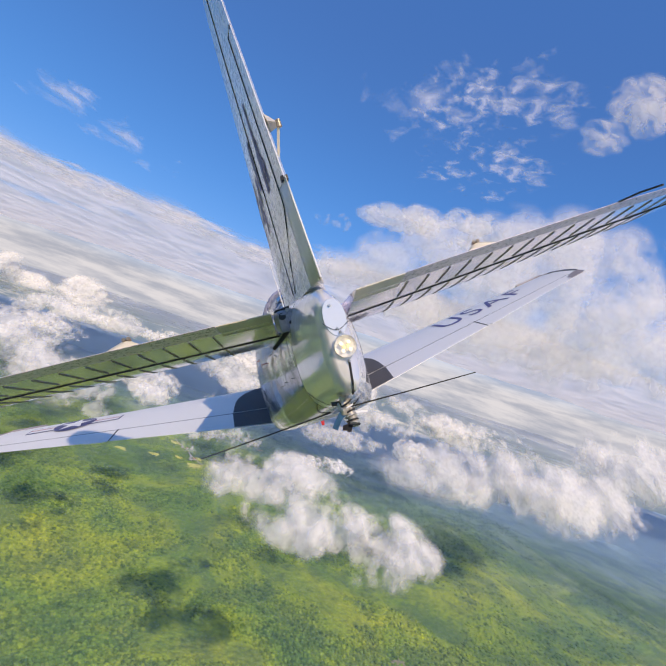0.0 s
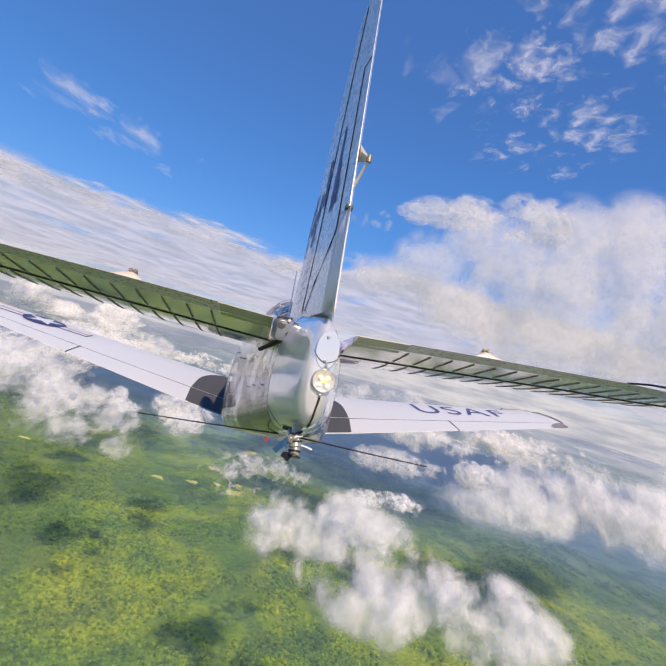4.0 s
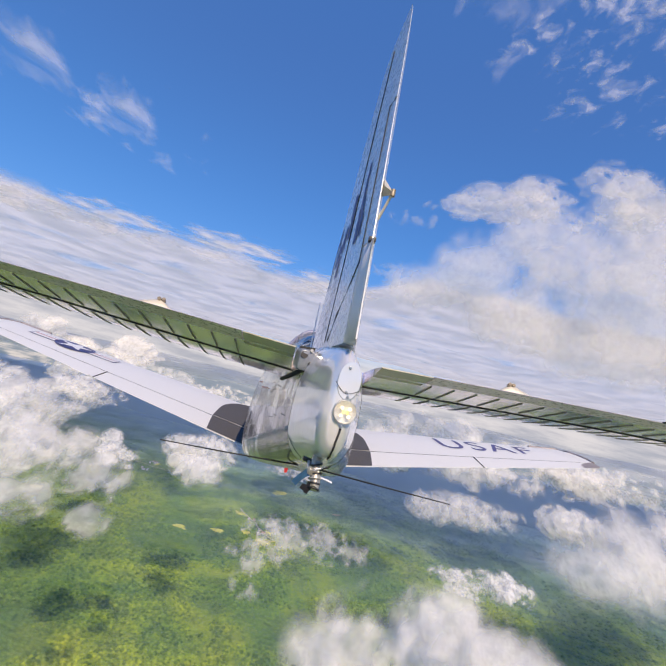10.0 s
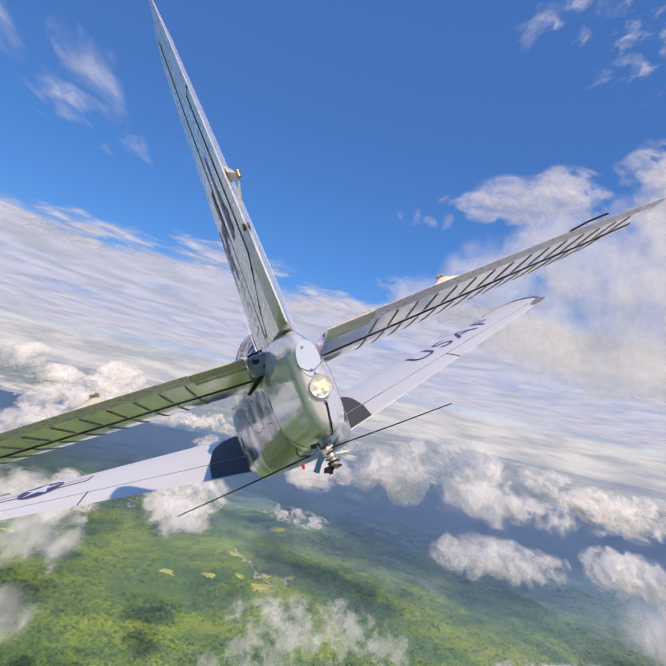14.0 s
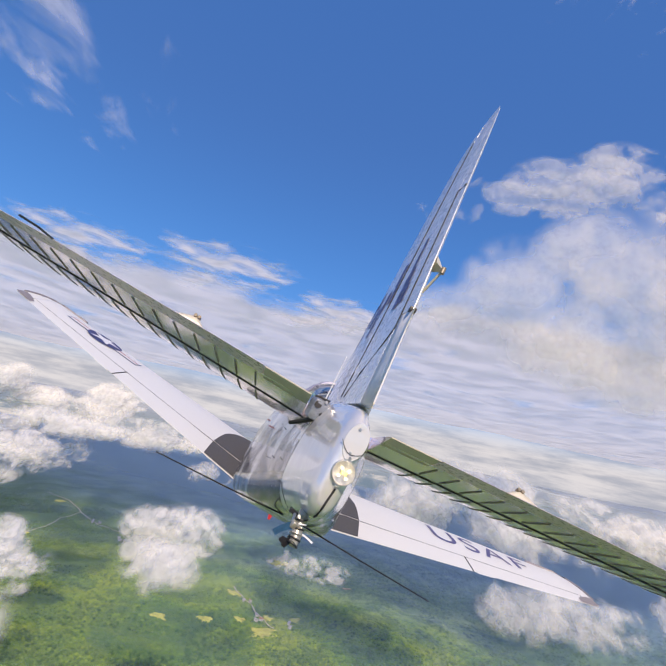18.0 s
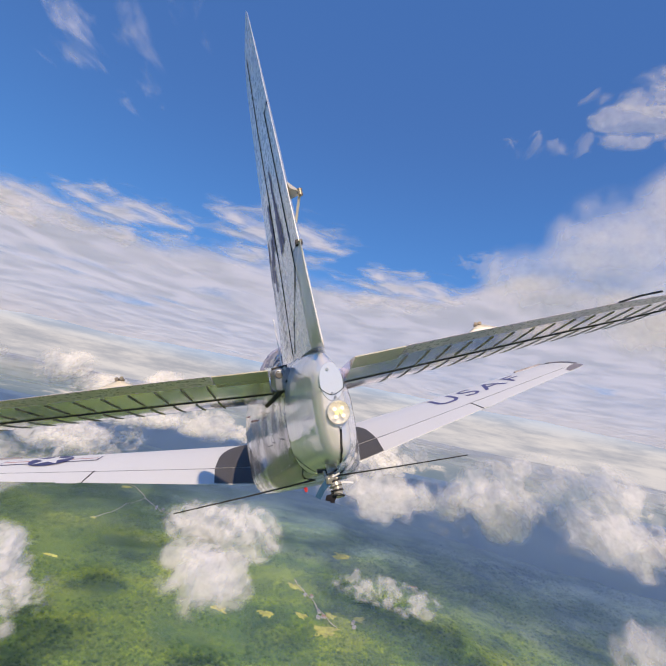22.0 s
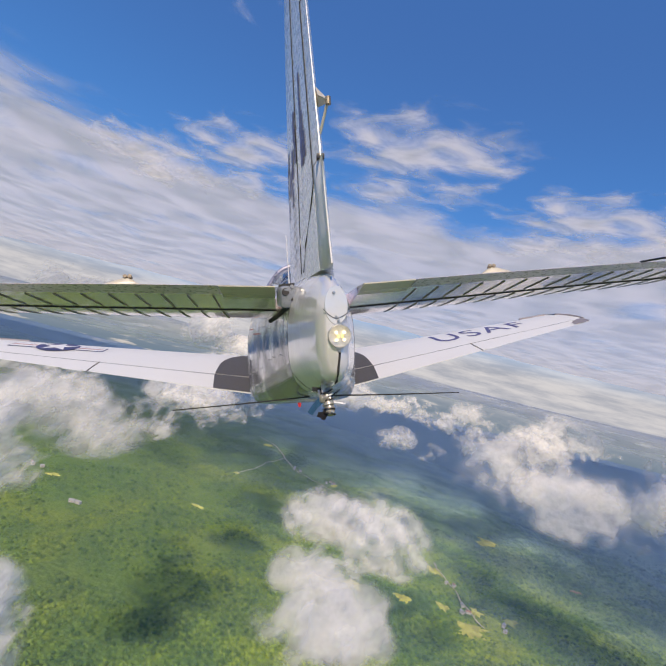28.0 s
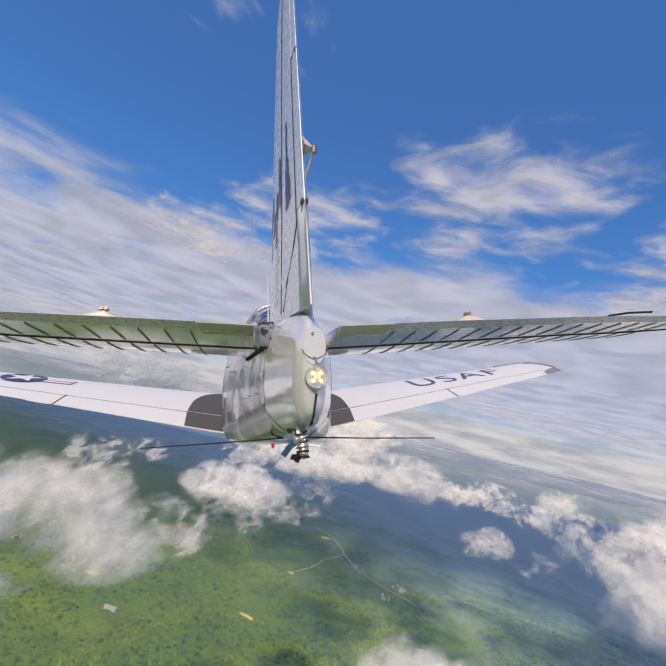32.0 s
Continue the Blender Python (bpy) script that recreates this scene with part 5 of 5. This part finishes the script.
def access_plate():
    bm = bmesh.new()
    bmesh.ops.create_cone(bm, cap_ends=True, segments=36, radius1=0.046, radius2=0.0445, depth=0.003)
    bmesh.ops.scale(bm, vec=(0.92, 1.55, 1), verts=bm.verts)
    plate = part("access_plate", moved(bm, pose(0.014, -0.0335, 0.112, 90, 0, 0)), M_SKIN, cone_ob, "flat oval silver access plate", False)
    for x, z in ((0.007, 0.157), (0.012, 0.069)):
        part("screw", moved(disc(0.0062, 0.007, 14, 0.002), pose(x, -0.038, z, 90, 0, 0)), M_STEEL, plate)
    for x0, x1, drop in ((-0.034, 0.012, 0.030), (0.056, 0.012, 0.014)):
        pts = [Vector((lerp(x0, x1, k / 6), -0.037, lerp(0.070 + drop, 0.064, 1 - (1 - k / 6) ** 1.7))) for k in range(7)]
        part("lock_wire", tube(pts, 0.0013, 5), M_DARK, plate)


access_plate()


# tie-down under the tail, wrapped with tape, with ribbon ends
def tail_tie():
    path = [Vector(p) for p in ((-0.020, 0.13, -0.185), (-0.023, 0.085, -0.212), (-0.022, 0.068, -0.245), (-0.016, 0.055, -0.275), (-0.020, 0.040, -0.292))]
    tie = air_part("tail_skid", tube(path, 0.021, 12, 0.018), M_TAPE, "tail tie-down wrapped in silver tape")
    for k, mat in enumerate((M_BLACK, M_WHITE, M_BLACK, M_TAPE, M_BLACK, M_BLACK)):
        a = path[1].lerp(path[4], k / 5)
        ring = [a + Vector((0.0215 * math.cos(t), 0.0205 * math.sin(t), 0.007 * math.cos(t + 0.4 * k))) for t in (2 * math.pi * i / 16 for i in range(17))]
        part("cord", tube(ring, 0.0036, 5), mat, tie)
    for points, width in (([(-0.040, 0.055, -0.240), (-0.058, 0.05, -0.248), (-0.074, 0.048, -0.262), (-0.094, 0.046, -0.288)], 0.022),
                          ([(-0.046, 0.055, -0.232), (-0.064, 0.05, -0.246), (-0.080, 0.05, -0.268)], 0.014)):
        part("ribbon", strip(points, width, (0.2, -1, 0.3), 0.003), M_RIBBON, tie, "fluttering blue ribbon end")
    part("knot", moved(bevelled_box((0.030, 0.022, 0.026), 0.008, 3), pose(-0.040, 0.055, -0.236, 20, 10, 30)), M_TAPE, tie)
    part("ribbon", strip([(-0.030, 0.04, -0.283), (-0.044, 0.038, -0.292), (-0.056, 0.036, -0.290), (-0.060, 0.036, -0.302)], 0.020, (0, -1, 0.2), 0.004), M_CLOTH, tie, "black tape end")
    part("ribbon", strip([(-0.034, 0.04, -0.290), (-0.044, 0.038, -0.304), (-0.046, 0.037, -0.312)], 0.016, (0.3, -1, 0.2), 0.004), M_CLOTH, tie, "black tape end")
    part("bracket", moved(bevelled_box((0.05, 0.045, 0.014), 0.005, 3), pose(-0.05, 0.15, -0.212, 0, 8, 0)), M_BLACK, tie)
    part("hook", tube([(-0.050, 0.12, -0.212), (-0.048, 0.09, -0.235), (-0.036, 0.075, -0.248), (-0.030, 0.07, -0.262)], 0.006, 7), M_STEEL, tie)
    part("strap", strip([(0.0, 0.06, -0.252), (0.024, 0.055, -0.255), (0.044, 0.052, -0.260)], 0.006, (0, -1, 0.2), 0.002), M_WHITE, tie)


tail_tie()

# whip aerials under the tail
for s in (-1, 1):
    air_part("whip_aerial", tube([(s * 0.05, 0.75, -0.325), (s * 0.38, 0.69, -0.331), (s * 0.725, 0.62, -0.332)], 0.0045, 6, 0.0028), M_BLACK, "thin black whip aerial")


# elevator torque tube housing beside the cone
horn = air_part("torque_tube", moved(bevelled_box((0.095, 0.11, 0.105), 0.034, 4), pose(-0.145, 0.50, 0.19, 8, 0, 12)), M_FITTING, "blue-grey elevator torque tube housing")
part("bore", moved(disc(0.017, 0.014, 16), pose(-0.158, 0.444, 0.207, 82, 0, 12)), M_BLACK, horn)
part("slot", moved(bevelled_box((0.075, 0.06, 0.010), 0.003), pose(-0.15, 0.50, 0.244, 0, -6, 0)), M_DARK, horn)
part("root_seal", tube([surface(STAB, -0.17, u, -1, -0.004) for u in (0.45, 0.6, 0.75, 0.86)], 0.014, 7), M_BRASS, horn, "rusty root seal")
part("strut", tube([(-0.150, 0.47, 0.140), (-0.185, 0.52, 0.112), (-0.235, 0.60, 0.080)], 0.013, 8, 0.010), M_DARK, horn, "sooty control strut")
part("bolt", moved(disc(0.008, 0.012, 12), pose(-0.128, 0.442, 0.232, 82, 0, 12)), M_STEEL, horn)
part("bolt", moved(disc(0.007, 0.012, 12), pose(-0.125, 0.444, 0.172, 82, 0, 12)), M_BLACK, horn)


# canopy over the cockpit
def canopy():
    rings, ys = [], (3.2, 3.6, 4.0, 4.8, 5.4, 5.8)
    rad = ((0.20, 0.30), (0.32, 0.42), (0.36, 0.46), (0.37, 0.47), (0.33, 0.36), (0.26, 0.10))
    for y, (w, h) in zip(ys, rad):
        rings.append([Vector((w * math.cos(t), y, 0.36 + h * math.sin(t))) for t in (math.pi * k / 16 for k in range(17))])
    bm = loft(rings, close=False)
    can = air_part("canopy", bm, M_CANOPY, "clear bubble canopy")
    for i in (1, 2, 3, 4):
        part("canopy_frame", tube([p * 1.0 for p in rings[i]], 0.026 if i == 1 else 0.018, 8), M_HOOP, can)


canopy()
air_part("beacon", moved(disc(0.024, 0.07, 16, 0.012), pose(-0.02, 3.0, -0.712, 180, 0, 0)), M_BEACON, "red anti-collision beacon under the belly")

# seconds, place in metres, turn in degrees of the aircraft
FLIGHT = [
    (0, 0.00, 0.00, -0.00, -2.44, -34.87, -9.26),
    (0.5, 0.34, 13.00, -1.11, -2.73, -35.18, -6.81),
    (1, 0.82, 26.00, -2.23, -2.98, -32.87, -4.63),
    (1.5, 1.31, 38.99, -3.35, -3.46, -25.49, -3.65),
    (2, 1.73, 51.99, -4.47, -3.37, -15.97, -3.40),
    (2.5, 2.07, 64.97, -5.60, -2.76, -7.88, -3.24),
    (3, 2.32, 77.96, -6.73, -2.79, -5.77, -3.23),
    (3.5, 2.51, 90.93, -7.87, -2.56, -4.75, -3.56),
    (5.5, 3.11, 142.81, -12.41, -2.01, -0.23, -3.65),
    (6, 3.48, 155.78, -13.53, -1.90, 0.23, -4.02),
    (6.5, 4.04, 168.75, -14.62, -1.71, -0.18, -3.89),
    (7, 4.75, 181.72, -15.70, -2.33, -0.77, -3.71),
    (7.5, 5.56, 194.68, -16.75, -1.87, -0.42, -3.91),
    (8, 6.45, 207.65, -17.78, -2.13, -0.34, -3.79),
    (8.5, 7.39, 220.61, -18.77, -2.22, -0.79, -3.46),
    (9, 8.29, 233.56, -19.74, -2.14, -0.55, -3.45),
    (9.5, 9.14, 246.50, -20.68, -2.56, -0.10, -3.40),
    (10, 9.90, 259.41, -21.59, -2.12, 0.21, -3.09),
    (10.5, 10.56, 272.29, -22.47, -2.06, -0.08, -3.26),
    (11, 11.11, 285.13, -23.31, -2.40, -0.04, -3.39),
    (11.5, 11.57, 297.94, -24.11, -2.50, 0.28, -3.27),
    (12, 11.91, 310.71, -24.87, -2.51, 0.59, -3.12),
    (12.5, 12.12, 323.43, -25.59, -2.34, 0.45, -3.36),
    (13, 12.23, 336.11, -26.26, -2.26, -5.01, -2.82),
    (13.5, 12.21, 348.76, -26.89, -0.82, -18.31, -1.77),
    (14, 12.06, 361.36, -27.47, -0.72, -32.90, 0.38),
    (14.5, 11.73, 373.92, -28.02, -0.95, -33.76, 2.68),
    (16.5, 9.79, 424.02, -30.08, -0.48, 31.35, 1.43),
    (17, 9.38, 436.51, -30.58, -0.36, 36.67, -1.35),
    (17.5, 9.09, 448.97, -31.08, -0.93, 30.27, -3.40),
    (18, 8.95, 461.40, -31.58, -1.26, 16.42, -4.30),
    (18.5, 8.89, 473.80, -32.08, -1.81, 1.93, -4.37),
    (19, 8.88, 486.17, -32.59, -1.38, -11.14, -4.00),
    (19.5, 8.86, 498.50, -33.11, -0.33, -17.70, -3.08),
    (20, 8.78, 510.81, -33.64, -0.92, -20.29, -0.45),
    (20.5, 8.60, 523.08, -34.18, -2.10, -21.78, 1.81),
    (21, 8.31, 535.32, -34.72, -2.11, -22.89, 2.71),
    (21.5, 7.92, 547.54, -35.26, -1.99, -21.94, 3.80),
    (22, 7.41, 559.74, -35.78, -1.93, -21.34, 5.65),
    (22.5, 6.75, 571.92, -36.28, -1.92, -21.12, 7.58),
    (23, 5.88, 584.09, -36.74, -1.65, -20.51, 8.86),
    (23.5, 4.77, 596.23, -37.18, -1.33, -19.73, 9.99),
    (24, 3.37, 608.35, -37.57, -0.69, -18.89, 11.63),
    (24.5, 1.66, 620.46, -37.92, -0.65, -18.64, 13.09),
    (25, -0.38, 632.53, -38.22, -0.25, -18.46, 14.44),
    (25.5, -2.75, 644.59, -38.49, -0.27, -17.98, 15.52),
    (27.5, -13.59, 692.70, -39.42, 0.52, -16.40, 21.01),
    (28, -16.97, 704.70, -39.62, 0.60, -16.39, 22.42),
    (28.5, -20.94, 716.68, -39.79, 0.68, -15.88, 23.51),
    (29, -25.43, 728.62, -39.93, 1.19, -15.61, 24.80),
    (29.5, -30.38, 740.55, -40.06, 1.25, -15.18, 26.21),
    (30, -35.70, 752.45, -40.16, 1.80, -14.96, 27.37),
    (30.5, -41.31, 764.35, -40.24, 2.06, -14.64, 28.60),
    (31, -47.14, 776.23, -40.30, 2.42, -14.63, 30.11),
    (31.5, -53.15, 788.12, -40.36, 2.78, -14.30, 31.27),
    (32, -59.24, 799.99, -40.41, 3.31, -14.14, 32.58),
]

# seconds and swing of the rudder in degrees
RUDDER = [(0, 0), (13, -1), (13.5, -1.5), (14, -2), (14.5, -1), (16.5, 4.5), (17, 3), (17.5, 0.5), (18, 0), (19, 0), (32, -0.5)]


def motions():
    walk(aircraft, [(r[0], pose(*r[1:])) for r in FLIGHT])
    axis = TOP - PIVOT
    at = Matrix.Translation(PIVOT - MOUNT)
    walk(rudder, [(t, at @ Matrix.Rotation(radians(a), 4, axis)) for t, a in RUDDER])


motions()
